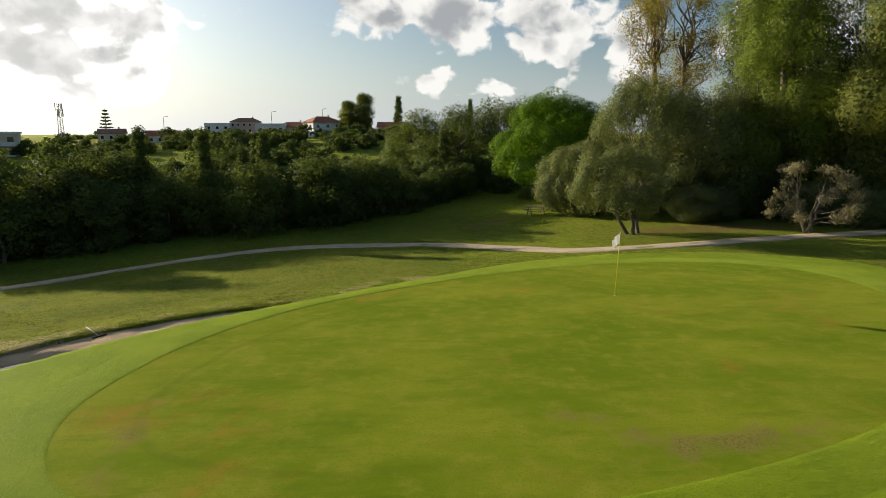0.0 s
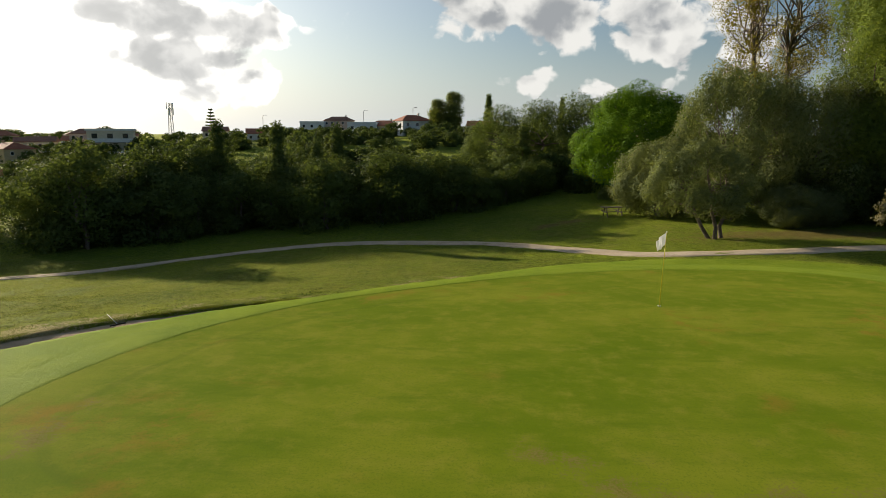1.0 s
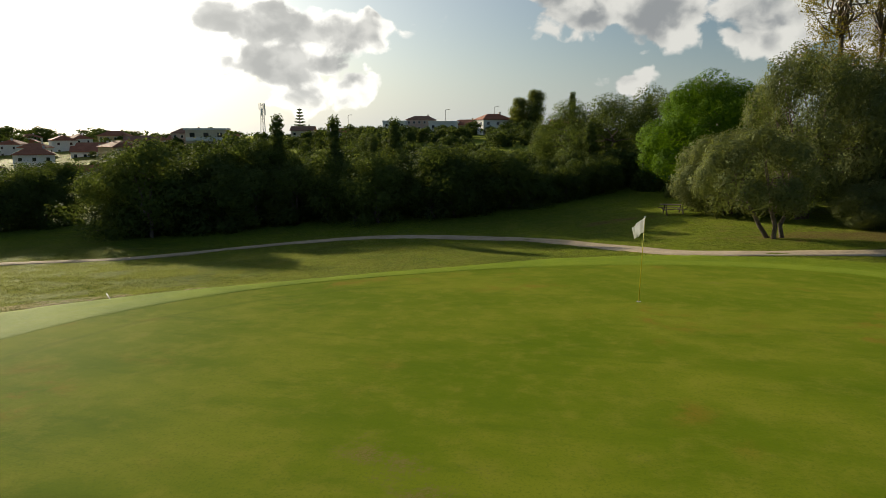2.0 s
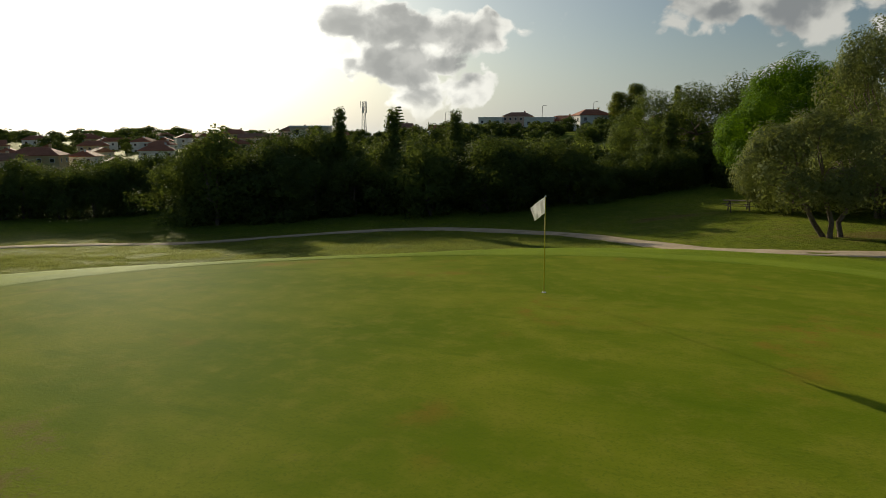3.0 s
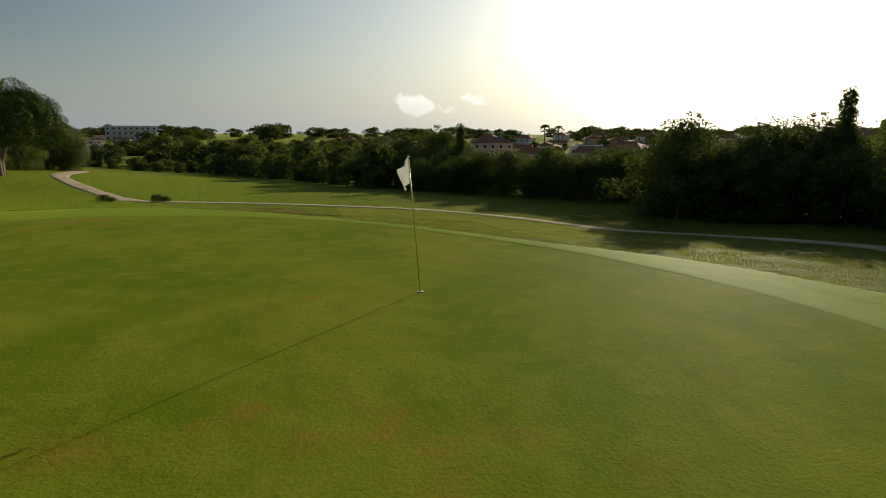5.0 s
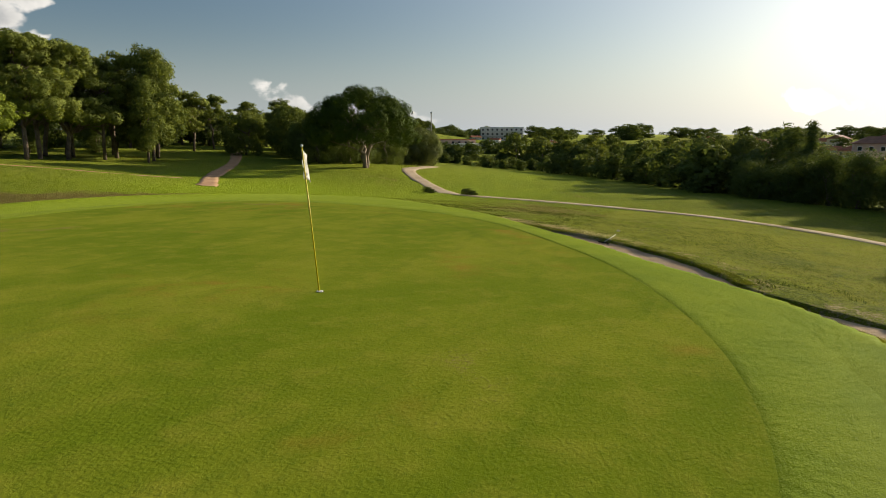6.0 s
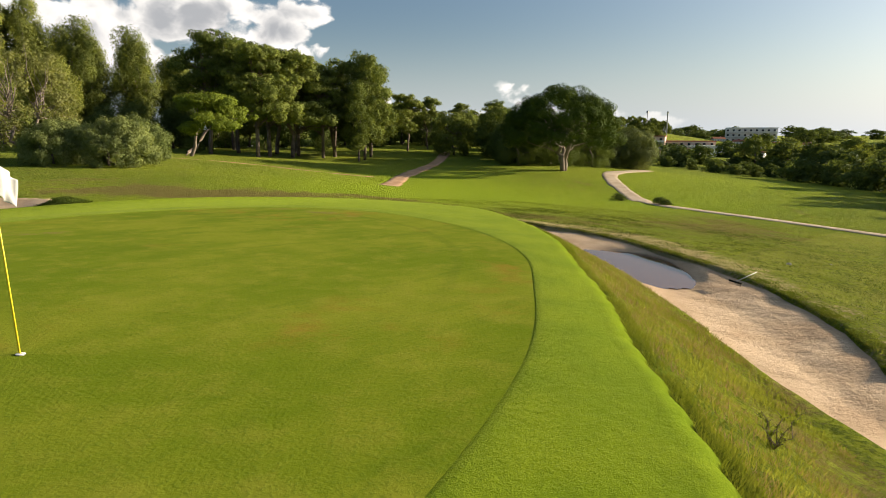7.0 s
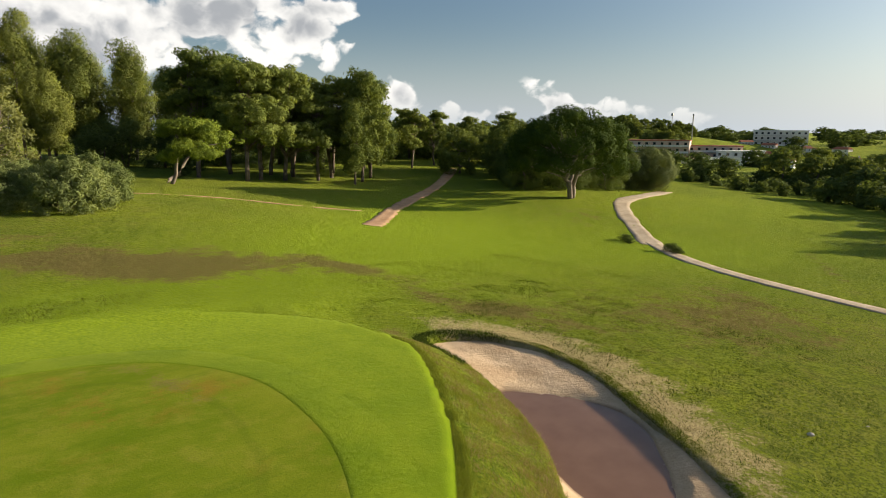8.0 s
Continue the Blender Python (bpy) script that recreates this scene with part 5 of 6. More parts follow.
def house(w, d, floors, wall, roof, style, label, name="house", seed=0):
    """A house: walls, roof, windows in their frames, a door, a chimney or a balcony. The front looks to -y."""
    rng = random.Random(seed)
    h = 2.9 * floors
    home = tagged(new(name), label, "house", "houses of the town")
    bm = box(bmesh.new(), (-w / 2, -d / 2, -2.5), (w / 2, d / 2, h))
    if style == "gable":  # gable walls up to the ridge
        for x0, x1 in ((-w / 2, -w / 2 + 0.25), (w / 2 - 0.25, w / 2)):
            v = [bm.verts.new(p) for p in ((x0, -d / 2, h), (x1, -d / 2, h), (x1, d / 2, h), (x0, d / 2, h), (x0, 0, h + d * 0.22), (x1, 0, h + d * 0.22))]
            for f in ((0, 1, 5, 4), (2, 3, 4, 5), (1, 2, 5), (3, 0, 4)):
                bm.faces.new([v[i] for i in f])
    part("wall", bm, wall, home)
    if style == "flat":
        bm = bmesh.new()
        for lo, hi in (((-w / 2 - 0.1, -d / 2 - 0.1), (w / 2 + 0.1, -d / 2 + 0.15)), ((-w / 2 - 0.1, d / 2 - 0.15), (w / 2 + 0.1, d / 2 + 0.1)),
                       ((-w / 2 - 0.1, -d / 2 + 0.15), (-w / 2 + 0.15, d / 2 - 0.15)), ((w / 2 - 0.15, -d / 2 + 0.15), (w / 2 + 0.1, d / 2 - 0.15))):
            box(bm, (*lo, h + 0.003), (*hi, h + 0.7))
        part("parapet", bm, wall, home)
    else:
        part("roof", gable_roof(bmesh.new(), w, d, h + 0.004, d * 0.24, 0.45, d * 0.42 if style == "hip" else 0.0), roof, home, "clay-tiled pitched roof")
        top = boxed("chimney", (w * 0.22, 0.4, h + 0.4), (w * 0.22 + 0.6, 1.0, h + d * 0.24 + 0.5), wall, home)
        boxed("chimney_cap", (w * 0.22 - 0.08, 0.32, h + d * 0.24 + 0.503), (w * 0.22 + 0.68, 1.08, h + d * 0.24 + 0.62), CONCRETE, top)
    n = max(2, int(w / 2.8))
    for f in range(floors):
        for i in range(n):
            x, z = -w / 2 + w * (i + 0.5) / n, 2.9 * f + 0.95
            if f == 0 and i == n // 2:
                boxed("door", (x - 0.5, -d / 2 - 0.04, 0.0), (x + 0.5, -d / 2 + 0.05, 2.1), OLD_TILES, home, "dark wooden door")
                continue
            win = boxed("window", (x - 0.6, -d / 2 - 0.05, z), (x + 0.6, -d / 2 + 0.05, z + 1.3), WHITE, home)
            boxed("pane", (x - 0.5, -d / 2 - 0.075, z + 0.1), (x + 0.5, -d / 2 - 0.053, z + 1.2), GLASS, win)
        for y in (-d / 4, d / 4):
            win = boxed("window", (w / 2 - 0.05, y - 0.55, 2.9 * f + 0.95), (w / 2 + 0.05, y + 0.55, 2.9 * f + 2.2), WHITE, home)
            boxed("pane", (w / 2 + 0.053, y - 0.45, 2.9 * f + 1.05), (w / 2 + 0.075, y + 0.45, 2.9 * f + 2.1), GLASS, win)
            win = boxed("window", (-w / 2 - 0.05, y - 0.55, 2.9 * f + 0.95), (-w / 2 + 0.05, y + 0.55, 2.9 * f + 2.2), WHITE, home)
            boxed("pane", (-w / 2 - 0.075, y - 0.45, 2.9 * f + 1.05), (-w / 2 - 0.053, y + 0.45, 2.9 * f + 2.1), GLASS, win)
    if floors > 1 and rng.random() < 0.7:
        deck = boxed("balcony", (-w * 0.42, -d / 2 - 1.3, 2.75), (w * 0.1, -d / 2 - 0.003, 2.9), CONCRETE, home)
        boxed("railing", (-w * 0.42, -d / 2 - 1.3, 2.903), (w * 0.1, -d / 2 - 1.22, 3.8), WHITE, deck)
    return home


HOUSES = [house(11, 9, 2, WALLS[0], TILES, "hip", "white two-storey house with red tiled hip roof", seed=1),
          house(9, 8, 2, WALLS[1], OLD_TILES, "gable", "cream two-storey house with brown gable roof", seed=2),
          house(12, 9, 1, WALLS[0], TILES, "gable", "low white house with red gable roof", seed=3),
          house(10, 10, 2, WALLS[0], TILES, "flat", "white flat-roofed house with parapet", seed=4),
          house(13, 10, 2, WALLS[2], TILES, "hip", "ochre house with wide tiled roof", seed=5),
          house(14, 9, 3, WALLS[3], OLD_TILES, "hip", "pink three-storey house with tiled roof", seed=6)]


def build(home, x, y, turn, scale=1.0, sink=0.0):
    return copy_thing(home, pose(x, y, stand(x, y) - sink, 0, 0, turn) @ Matrix.Diagonal((scale, scale, scale, 1)))


def facing(x, y):
    """The turn that lets a front look at the green."""
    return math.degrees(math.atan2(-y, -x)) + 90


def make_town():
    spots_taken = []
    for i, home in enumerate(HOUSES):  # the first ones stand at the town's edge
        x, y = ((-155, 54), (-146, 68), (-152, 34), (-165, 74), (-148, 78), (-172, 48))[i]
        home.matrix_basis = pose(x, y, stand(x, y), 0, 0, facing(x, y) + pick.uniform(-20, 20)) @ Matrix.Diagonal((0.82, 0.82, 0.82, 1))
        spots_taken.append((x, y))
    for d, count, lo, hi in ((150, 7, 48, 72), (172, 10, 46, 76), (195, 13, 44, 84), (222, 16, 40, 90), (255, 19, 38, 94), (290, 21, 36, 96), (330, 22, 36, 98)):
        for i in range(count):
            az = radians(lo + (hi - lo) * (i + pick.uniform(0.2, 0.8)) / count)
            r = d + pick.uniform(-9, 9)
            x, y = -r * math.sin(az), r * math.cos(az)
            kind = pick.choice((0, 1, 2, 2, 4))
            if any((x - a) ** 2 + (y - b) ** 2 < 170 for a, b in spots_taken):
                continue
            spots_taken.append((x, y))
            build(HOUSES[kind], x, y, facing(x, y) + pick.choice((0, 90, 0, -90)) + pick.uniform(-25, 25), pick.uniform(0.75, 0.95), 1.2)
    # the row on the northern ridge
    for k, x, y, turn, s, sink in ((2, -77, 146, 25, 0.8, 0.5), (3, -63, 147, 10, 0.75, 0.0), (5, -57, 150, 5, 0.62, 0.5), (3, -49, 146, 5, 0.9, 1.4), (4, -44, 147, -5, 0.7, 1.0), (0, -36, 144, 35, 0.85, 0.6),
                                   (0, -28, 145, 5, 0.85, 0.6), (2, -18.5, 150, 0, 0.8, 0), (1, -88, 142, 20, 0.8, 1.0), (5, -122, 139, 30, 0.8, 1.6), (1, -134, 136, 30, 0.9, 1.5), (2, -146, 130, 30, 1, 1)):
        build(HOUSES[k], x, y, turn, s, sink)
    # beyond the fairway
    for i in range(30):
        az, d = radians(pick.uniform(98, 113)), pick.uniform(265, 420)
        x, y = -5 - d * math.sin(az), 6 + d * math.cos(az)
        if any((x - a) ** 2 + (y - b) ** 2 < 150 for a, b in spots_taken):
            continue
        spots_taken.append((x, y))
        build(HOUSES[pick.choice((0, 1, 2, 3, 2, 3))], x, y, facing(x, y) + pick.uniform(-40, 40), pick.uniform(0.65, 0.85), 0.6)


make_town()


def terrace_block(w, d, floors, x, y, turn, wall, label, lift=0.0):
    """A long block of flats with balcony bands."""
    block = tagged(new("apartment_block"), label, "apartment block")
    block.matrix_basis = pose(x, y, stand(x, y) + lift, 0, 0, turn)
    h = 2.9 * floors
    boxed("wall", (-w / 2, -d / 2, -4), (w / 2, d / 2, h), wall, block)
    boxed("roof", (-w / 2 - 0.3, -d / 2 - 0.3, h + 0.003), (w / 2 + 0.3, d / 2 + 0.3, h + 0.45), TILES if wall is WALLS[3] else WALLS[0], block)
    n = int(w / 3.2)
    for f in range(floors):
        deck = boxed("balcony", (-w / 2 + 0.3, -d / 2 - 1.1, 2.9 * f + 0.05), (w / 2 - 0.3, -d / 2 - 0.003, 2.9 * f + 0.2), CONCRETE, block)
        boxed("railing", (-w / 2 + 0.3, -d / 2 - 1.1, 2.9 * f + 0.203), (w / 2 - 0.3, -d / 2 - 1.0, 2.9 * f + 1.05), WALLS[0], deck)
        for i in range(n):
            cx = -w / 2 + w * (i + 0.5) / n
            boxed("window", (cx - 0.6, -d / 2 - 0.05, 2.9 * f + 1.06), (cx + 0.6, -d / 2 + 0.05, 2.9 * f + 2.2), GLASS, block)
    return block


terrace_block(29, 13, 6, -428, -115, facing(-428, -115), WALLS[0], "white block of flats with balcony bands on the skyline", 6.5 - 17.4 - stand(-428, -115))
terrace_block(28, 9, 4, -304, -133, facing(-304, -133) - 6, WALLS[3], "long pink terrace with balcony rows under the hill", -10.0 - stand(-304, -133))
terrace_block(24, 9, 3, -318, -112, facing(-318, -112) + 4, WALLS[3], "long pink terrace at the hill's foot", -9.5 - stand(-318, -112))
terrace_block(20, 9, 3, -312, -98, facing(-312, -98), WALLS[0], "low white terrace with balconies", -11.5 - stand(-312, -98))
terrace_block(10, 8, 2, -108, 128, 30, WALLS[1], "beige two-storey block of flats on the ridge", -0.6)


def make_masts():
    mast = tagged(new("radio_mast"), "slender lattice radio mast with antenna panels on the ridge", "radio mast")
    mast.location = (-103, 146, stand(-103, 146) + 2.4)
    boxed("footing", (-1.5, -1.5, -3.0), (1.5, 1.5, -0.3), CONCRETE, mast)
    bm = bmesh.new()
    for a in range(3):
        c, s = math.cos(a * 2.094), math.sin(a * 2.094)
        tube(bm, [(0.8 * c, 0.8 * s, -0.5), (0.4 * c, 0.4 * s, 8.6)], [0.09, 0.06], 6)
    for k in range(9):
        for a in range(3):
            b = (a + 1 + k % 2) % 3
            r0, r1 = 0.8 - 0.4 * k / 9, 0.8 - 0.4 * (k + 1) / 9
            tube(bm, [(r0 * math.cos(a * 2.094), r0 * math.sin(a * 2.094), k * 0.95), (r1 * math.cos(b * 2.094), r1 * math.sin(b * 2.094), (k + 1) * 0.95)], [0.04, 0.04], 4)
    part("lattice", bm, STEEL, mast)
    for a in range(5):
        ang = a * 1.257
        z = 6.2 + 1.5 * (a % 2)
        panel = boxed("antenna_panel", (-0.16, -0.1, -0.9), (0.16, 0.1, 0.9), WHITE, mast, "white antenna panel")
        panel.matrix_local = pose(0.85 * math.cos(ang), 0.85 * math.sin(ang), z, 0, 0, math.degrees(ang) + 90)
    crane = tagged(new("tower_crane"), "tower crane standing over the far hill", "crane")
    crane.matrix_basis = pose(-356, -139, 1.0, 0, 0, 25)
    boxed("tower", (-0.28, -0.28, min(-1, stand(-356, -139) - 1.5)), (0.28, 0.28, 14), STEEL, crane, soft=0.1)
    boxed("jib", (-6.5, -0.16, 14.003), (2.6, 0.16, 14.35), STEEL, crane, soft=0.1)
    boxed("cab", (0.3, -0.4, 13.0), (1.1, 0.4, 13.9), WHITE, crane, soft=0.1)
    boxed("counterweight", (1.9, -0.35, 13.2), (2.6, 0.35, 14.0), CONCRETE, crane, soft=0.1)

    pole = tagged(new("aerial_mast"), "thin aerial mast on the wooded hill", "aerial mast")
    pole.location = (-361, -153, stand(-361, -153))
    bm = bmesh.new()
    tube(bm, [(0, 0, -1), (0, 0, 16.2 - pole.location.z)], [0.25, 0.16], 8)
    part("shaft", bm, STEEL, pole)
    boxed("panel", (-0.5, -0.5, 14.6 - pole.location.z), (0.5, 0.5, 16.0 - pole.location.z), STEEL, pole)


make_masts()


# ---- small things on the course ----
def make_rake():
    rake = tagged(new("bunker_rake"), "bunker rake leaning on the sand's edge", "rake")
    foot, tip = Vector((-18.3, 2.05, 0)), Vector((-19.0, 2.45, 0))
    foot.z, tip.z = FLOOR + 0.27, stand(tip.x, tip.y) + 0.30
    bm = bmesh.new()
    tube(bm, [foot, (foot + tip) / 2, tip], [0.014, 0.013, 0.012], 8)
    part("handle", bm, WHITE, rake, "pale straight handle", True)
    side = Vector((0.55, 0.83, 0))
    head = bmesh.new()
    tube(head, [foot - side * 0.27, foot, foot + side * 0.27], [0.025, 0.028, 0.025], 6)
    part("head", head, DARK, rake, "dark toothed head")
    for i in range(13):
        p = foot + side * (i - 6) * 0.042
        bm = bmesh.new()
        tube(bm, [p, p + Vector((0.03, 0, -0.09))], [0.008, 0.004], 5)
        part("tooth", bm, DARK, rake)


make_rake()


def make_stone(x, y, size, seed, label):
    bm = bmesh.new()
    bmesh.ops.create_icosphere(bm, subdivisions=2, radius=size)
    for v in bm.verts:
        v.co *= 1 + 0.25 * noise.noise(v.co * 3 / size * 0.4 + Vector((seed, 0, 0)))
        v.co.z *= 0.6
    me = bpy.data.meshes.new("stone")
    bm.to_mesh(me)
    bm.free()
    me.materials.append(CONCRETE)
    ob = new("stone", me)
    ob.location = (x, y, stand(x, y) + size * 0.25)
    return tagged(ob, label, "stone", "stones on the turf")


def make_table(x, y, turn):
    """A wooden picnic table with two benches on a trestle frame."""
    table = tagged(new("picnic_table"), "weathered wooden picnic table with benches on the grass", "picnic table")
    table.matrix_basis = pose(x, y, stand(x, y, 0.02), 0, 0, turn)
    for k in range(5):
        boxed("table_board", (-0.9, -0.36 + 0.145 * k, 0.72), (0.9, -0.23 + 0.145 * k, 0.76), OLD_WOOD, table, soft=0.008)
    for side in (-0.75, 0.60):
        boxed("bench_board", (-0.9, side, 0.42), (0.9, side + 0.15, 0.46), OLD_WOOD, table, soft=0.008)
    for end in (-0.62, 0.55):
        boxed("cross_beam", (end, -0.78, 0.335), (end + 0.07, 0.78, 0.417), OLD_WOOD, table, soft=0.008)
        for foot, top in ((-0.6, -0.22), (0.6, 0.22)):
            bm = bmesh.new()
            tube(bm, [(end + 0.105, foot, 0.0), (end + 0.105, top, 0.717)], [0.045, 0.045], 6)
            part("leg", bm, OLD_WOOD, table)


OLD_WOOD = speckled("old_wood", (0.085, 0.07, 0.055), (0.17, 0.145, 0.115), 14.0, 0.9, 0.4, 0.01)
make_table(2.3, 34.6, 12)


def make_street_lamp(x, y, turn, tall):
    lamp = tagged(new("street_lamp"), "slim grey street lamp with a single arm on the ridge", "street lamp", "street lamps on the ridge")
    lamp.matrix_basis = pose(x, y, stand(x, y), 0, 0, turn)
    bm = bmesh.new()
    tube(bm, [(0, 0, -0.3), (0, 0, tall), (0.2, 0, tall + 0.2), (0.7, 0, tall + 0.28)], [0.09, 0.06, 0.05, 0.04], 8)
    part("pole", bm, STEEL, lamp, even=True)
    boxed("lamp_head", (0.65, -0.12, tall + 0.21), (1.15, 0.12, tall + 0.33), STEEL, lamp, soft=0.04)


for x, y, turn, tall in ((-50, 149, 20, 6.2), (-37, 150, -10, 6.6), (-17, 153, 5, 6.6), (-78, 149, 15, 6.0)):
    make_street_lamp(x, y, turn, tall)

for i, (x, y, r) in enumerate(((-25.0, 2.0, 0.10), (-27.4, 3.0, 0.05), (-14.5, 5.7, 0.04))):
    make_stone(x, y, r, i + 1, "pale rounded stone lying on the turf")


# ---- grass ----
def blades(name, xy, tall, wide, seed, label, mat=BLADE, lean=0.5):
    """Loose blades rooted at xy."""
    rng = np.random.default_rng(seed)
    x, y = xy
    n = len(x)
    z = land_height(x, y) - 0.01
    h = tall * (0.5 + rng.random(n))
    az = rng.random(n) * 2 * math.pi
    tip = np.stack([x + lean * h * rng.normal(size=n), y + lean * h * rng.normal(size=n), z + h], 1)
    dx, dy = np.cos(az) * wide / 2, np.sin(az) * wide / 2
    v = np.stack([np.stack([x - dx, y - dy, z], 1), np.stack([x + dx, y + dy, z], 1), tip], 1).reshape(-1, 3)
    ob = mesh(name, v, np.arange(3 * n).reshape(-1, 3), mat, even=False)
    return tagged(ob, label, "grass", kind="stuff")


def beside(curve, count, lo, hi, seed, allow):
    """Points along a curve at offsets from lo to hi outwards, where allow(x, y along the curve) holds."""
    rng = np.random.default_rng(seed)
    way = np.roll(curve, -1, 0) - curve
    size = np.linalg.norm(way, axis=1)
    ok = np.array([allow(x, y) for x, y in curve])
    weight = size * ok
    i = rng.choice(len(curve), count, p=weight / weight.sum())
    turn = np.sign(np.sum(curve[:, 0] * np.roll(curve[:, 1], -1) - curve[:, 1] * np.roll(curve[:, 0], -1)))
    out = np.stack([way[:, 1], -way[:, 0]], 1) / size[:, None] * turn
    d = rng.uniform(lo, hi, count)
    p = curve[i] + way[i] * rng.random(count)[:, None] + out[i] * d[:, None]
    clump = np.sin(p[:, 0] * 2.3 + p[:, 1] * 1.1) * np.sin(p[:, 0] * 0.8 - p[:, 1] * 2.6) + 0.6 * np.sin(p[:, 0] * 6.1) * np.sin(p[:, 1] * 5.3)
    keep = rng.random(count) < 0.62 + 0.5 * clump
    return p[keep, 0], p[keep, 1]


def clumped(xy, share):
    """Only the points in some clumps."""
    x, y = xy
    f = np.array([noise.noise((a / 0.55, b / 0.55, 9.1)) + 0.6 * noise.noise((a / 2.1, b / 2.1, 2.3)) for a, b in zip(x, y)])
    k = f > np.quantile(f, 1 - share * 2)
    return x[k], y[k]


def scattered(count, x0, x1, y0, y1, seed, keep_fn):
    rng = np.random.default_rng(seed)
    x, y = rng.uniform(x0, x1, count), rng.uniform(y0, y1, count)
    k = keep_fn(x, y)
    return x[k], y[k]


sand_side = lambda x, y: x < -1.5 and y > -9.5
far_rim = lambda x, y: y > 1.25 * x + 24.0 - 2.2 or x < -23.2
blades("lip_grass", beside(APRON, 60000, 0.02, 0.30, 5, sand_side), 0.075, 0.013, 5, "longer grass along the lip over the bunker", BLADE_LIP)
# dark blade colour puts in the shadow line that longer bank grass casts
blades("lip_tufts", clumped(beside(APRON, 70000, 0.04, 0.18, 15, sand_side), 0.36), 0.05, 0.016, 15, "tufts hanging over the lip of the bunker, coloured dark as its shadow line", BLADE_DARK)
blades("slope_grass", beside(APRON, 100000, 0.2, 3.0, 6, sand_side), 0.07, 0.013, 6, "rough grass on the bank above the bunker", BLADE_LIP)
# blades coloured dark to draw the collar's shadow line round the green
blades("edge_grass", beside(GREEN, 52000, 0.0, 0.07, 17, lambda x, y: True), 0.036, 0.011, 17, "fringe of longer grass at the green's edge, coloured dark as its shadow line", BLADE_DARK)
blades("head_grass", scattered(26000, -24.5, -17.5, -12, -7, 18, lambda x, y: (np.abs(signed(BUNKER, x, y) - 0.25) < 0.3) & (y < -6.2 + 0.35 * (x + 17.5))), 0.12, 0.02, 18, "long dark grass over the head of the bunker", BLADE_DARK)
blades("slope_straw", clumped(beside(APRON, 60000, 0.3, 3.0, 16, sand_side), 0.28), 0.08, 0.014, 16, "dry straw in the grass of the bank", BLADE_DRY)
blades("rim_grass", beside(BUNKER, 26000, 0.02, 0.5, 7, far_rim), 0.05, 0.018, 7, "grass hanging over the bunker's far edge")
blades("rough_grass", scattered(90000, -44, 0, -24, 26, 8, lambda x, y: ((y > 1.25 * x + 25) | (y < 1.1 * x - 4) | (x < -25.5)) & (signed(APRON, x, y) > 1.2) & (signed(SECOND, x, y) > 0.2)), 0.05, 0.028, 8, "short tufted rough grass")
# blade colour lightened to carry the low sun's glow on this strip
blades("strip_grass", scattered(150000, -46, -6, 0, 24, 28, lambda x, y: (y > 1.25 * x + 25) & (signed(APRON, x, y) > 1.5) & (signed(BUNKER, x, y) > 0.5)), 0.055, 0.026, 28, "dry rough grass between the path and the bunker, coloured pale for its backlit glow", BLADE_PALE)
blades("shoulder_tufts", clumped(scattered(70000, -36, -12, -16, 10, 29, lambda x, y: (signed(BUNKER, x, y) > 0.6) & (signed(APRON, x, y) > 4.0)), 0.25), 0.06, 0.024, 29, "dark tufts in the rough beyond the bunker", BLADE_DARK)
blades("tuft_grass", scattered(30000, -10.5, -5.5, -26, -18, 9, lambda x, y: (np.exp(-((x + 7.9) / 0.75) ** 2 - ((y + 22.4) / 1.8) ** 2) > 0.25)), 0.14, 0.022, 9, "tuft of long grass at the edge of the small bunker", BLADE_DARK)


def make_weed(x, y, seed, tall):
    """A dry twiggy weed."""
    rng = np.random.default_rng(seed)
    weed = tagged(new("dry_weed"), "dry twiggy weed on the bank over the bunker", "weed")
    weed.location = (x, y, stand(x, y) - 0.02)
    for k in range(9):
        az, h = rng.random() * 6.28, tall * rng.uniform(0.6, 1.1)
        reach = rng.uniform(0.2, 0.75) * tall
        bm = bmesh.new()
        line = limb_path(rng, (0, 0, 0), (reach * math.cos(az), reach * math.sin(az), h), 0.04, 4)
        tube(bm, line, [0.007, 0.006, 0.005, 0.004, 0.002], 5)
        for q in line[1:]:
            a = rng.random() * 6.28
            tube(bm, [q, (q[0] + 0.08 * math.cos(a), q[1] + 0.08 * math.sin(a), q[2] + 0.06)], [0.004, 0.002], 4)
        part("stem", bm, BARK, weed)
        v, f, out = leaf_sprays(rng, line[1:], [0.03] * (len(line) - 1), 14, 0.035, 0.8)
        mesh("foliage", v, f, BLADE, weed)


make_weed(-5.6, 6.3, 3, 0.42)


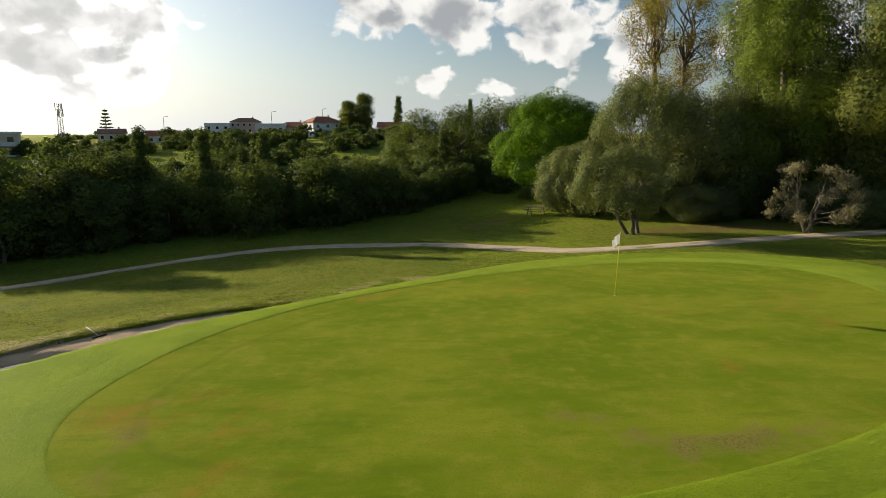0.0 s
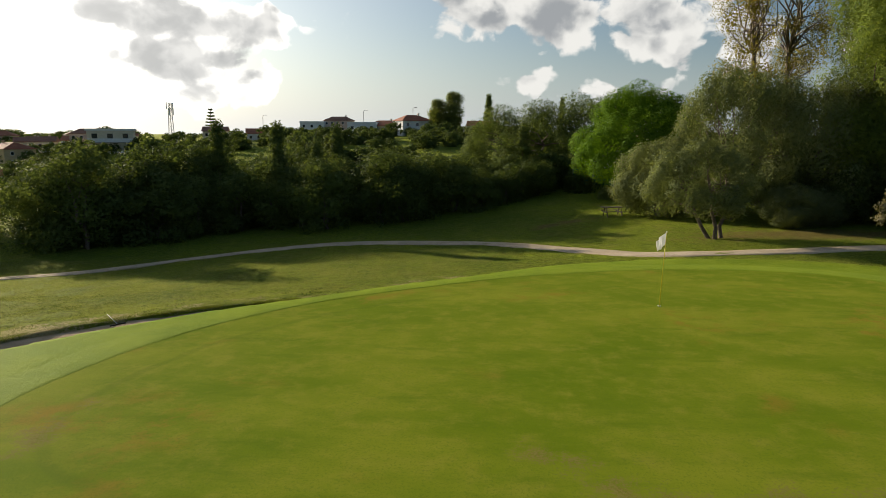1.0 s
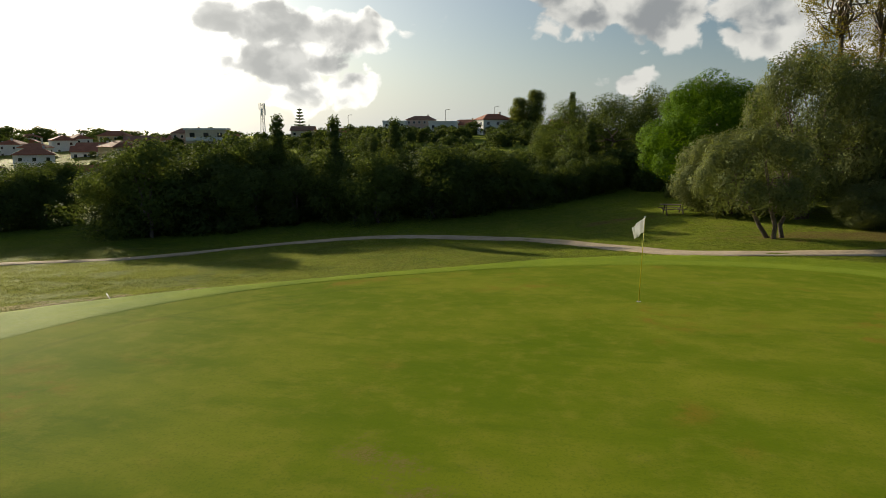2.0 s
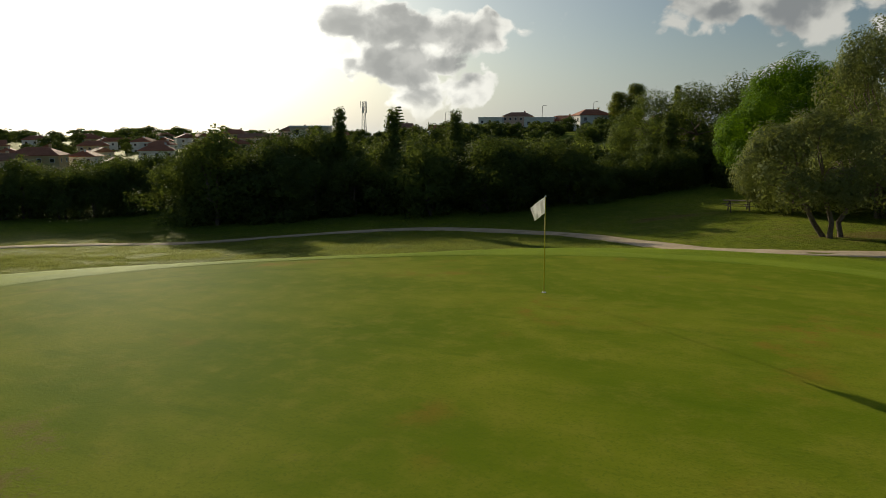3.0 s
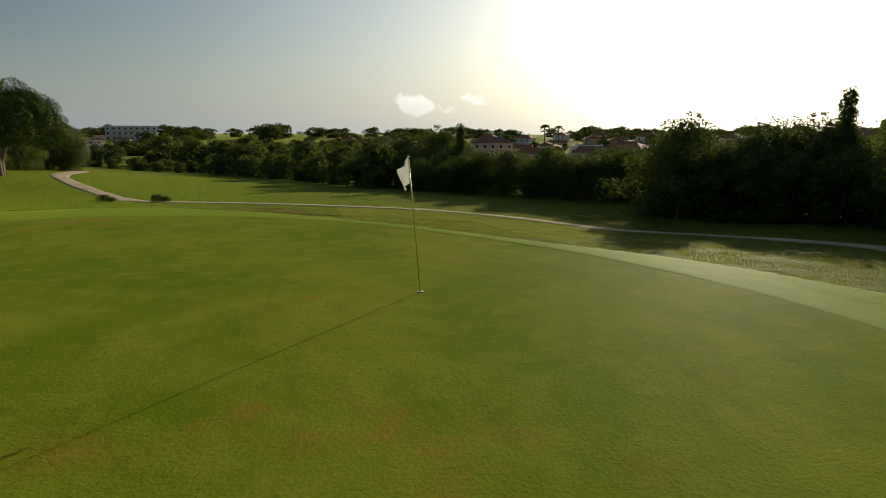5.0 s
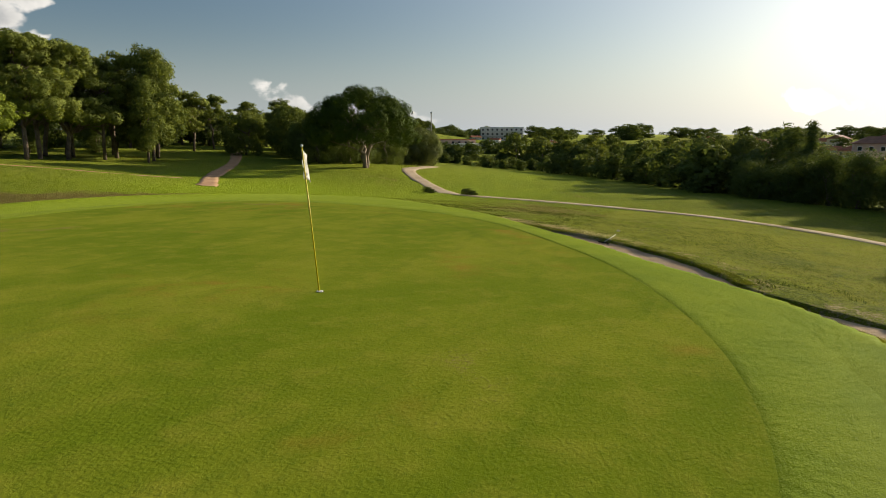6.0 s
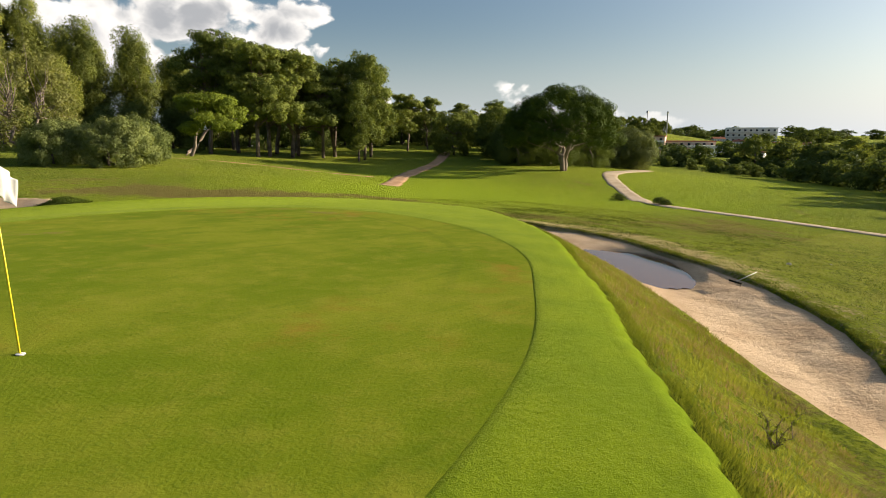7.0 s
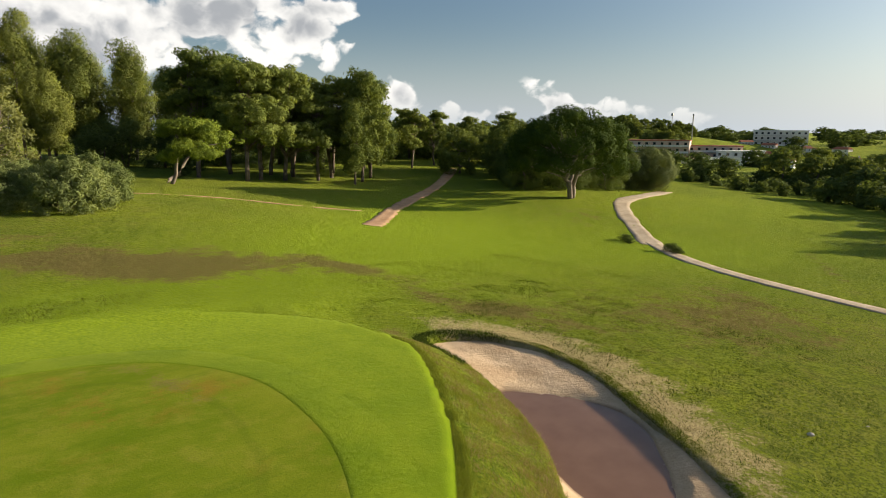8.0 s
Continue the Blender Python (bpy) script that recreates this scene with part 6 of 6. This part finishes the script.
# ---- behind the northern pine ----
def make_clubhouse():
    home = tagged(new("white_house"), "low white building half hidden behind the trees", "house")
    home.matrix_basis = pose(12, 58, stand(12, 58), 0, 0, -4)
    boxed("wall", (-11, 0, -1), (9, 7, 3.3), WALLS[0], home)
    boxed("roof", (-11.4, -0.5, 3.303), (9.4, 7.5, 3.6), CONCRETE, home)
    for x in (-9, -5, -1, 3, 7):
        win = boxed("window", (x - 0.7, -0.06, 0.9), (x + 0.7, 0.05, 2.3), WHITE, home)
        boxed("pane", (x - 0.6, -0.085, 1.0), (x + 0.6, -0.063, 2.2), GLASS, win)
    fence = tagged(new("green_fence"), "green netted fence on posts", "fence")
    fence.matrix_basis = pose(12, 53.5, stand(12, 53.5), 0, 0, -4)
    for i in range(12):
        bm = bmesh.new()
        x = -12 + i * 2.2
        tube(bm, [(x, 0, -0.3), (x, 0, 2.0)], [0.04, 0.04], 6)
        part("post", bm, STEEL, fence)
        if i < 11:
            boxed("net_panel", (x + 0.05, -0.02, 0.05), (x + 2.15, 0.02, 1.9), GREEN_NET, fence)


make_clubhouse()


# ---- trees that stand out on the skyline ----
def make_palm(height, seed):
    rng = np.random.default_rng(seed)
    palm = tagged(new("palm_tree"), "slim palm tree over the rooftops", "palm tree", "palms of the town")
    bm = bmesh.new()
    tube(bm, limb_path(rng, (0, 0, -0.5), (0.3, 0.1, height), 0.15, 6), [0.26 - 0.02 * i for i in range(7)], 8)
    part("trunk", bm, BARK, palm, even=True)
    for k in range(22):
        az, rise = rng.random() * 6.28, rng.uniform(-0.1, 1.0)
        n = 7
        spine = [Vector((0.3 + math.cos(az) * 2.3 * u, 0.1 + math.sin(az) * 2.3 * u, height + rise * 1.6 * u - 2.0 * u * u)) for u in np.linspace(0, 1, n)]
        side = Vector((-math.sin(az), math.cos(az), 0))
        verts = [p + side * w * 0.34 * math.sin(math.pi * (i + 0.6) / n) + Vector((0, 0, -0.12 * abs(w))) for i, p in enumerate(spine) for w in (-1, 0, 1)]
        mesh("frond", verts, grid_faces(3, n), LEAF_PINE, palm)
    return palm


settle(make_palm(9.5, 1), -247, 91)
settle(make_palm(9.0, 2), -243, 95.5)
settle(make_palm(8.5, 3), -230, 102)


def make_araucaria():
    tree = tagged(new("araucaria"), "tiered araucaria standing on the ridge", "conifer")
    bm = bmesh.new()
    tube(bm, [(0, 0, -0.5), (0, 0, 5), (0, 0, 9.2)], [0.22, 0.14, 0.03], 8)
    part("trunk", bm, BARK, tree, even=True)
    rng = np.random.default_rng(9)
    cs, rs = [], []
    for k in range(9):
        z, reach = 1.6 + k * 0.85, 2.3 * (1 - k / 9.5)
        for a in range(7):
            for u in (0.45, 0.9):
                ang = a * 0.9 + k
                cs.append((reach * u * math.cos(ang), reach * u * math.sin(ang), z + 0.25 * u))
                rs.append(0.32)
    v, f, out = leaf_sprays(rng, cs, rs, 3000, 0.25, 0.5)
    mesh("crown", v, f, LEAF_THICKET, tree)
    return tree


settle(make_araucaria(), -93.5, 150)
for kind, x, y, k, tl in ((GUMS[2], -25, 140, 0.75, 0.62), (GUMS[2], -29, 141, 0.7, 0.52), (THICKET[3], -17.2, 149, 1.3, 1.0), (THICKET[3], 1, 141, 1.0, 0.9)):
    plant(kind, x, y, 40, k, tl)
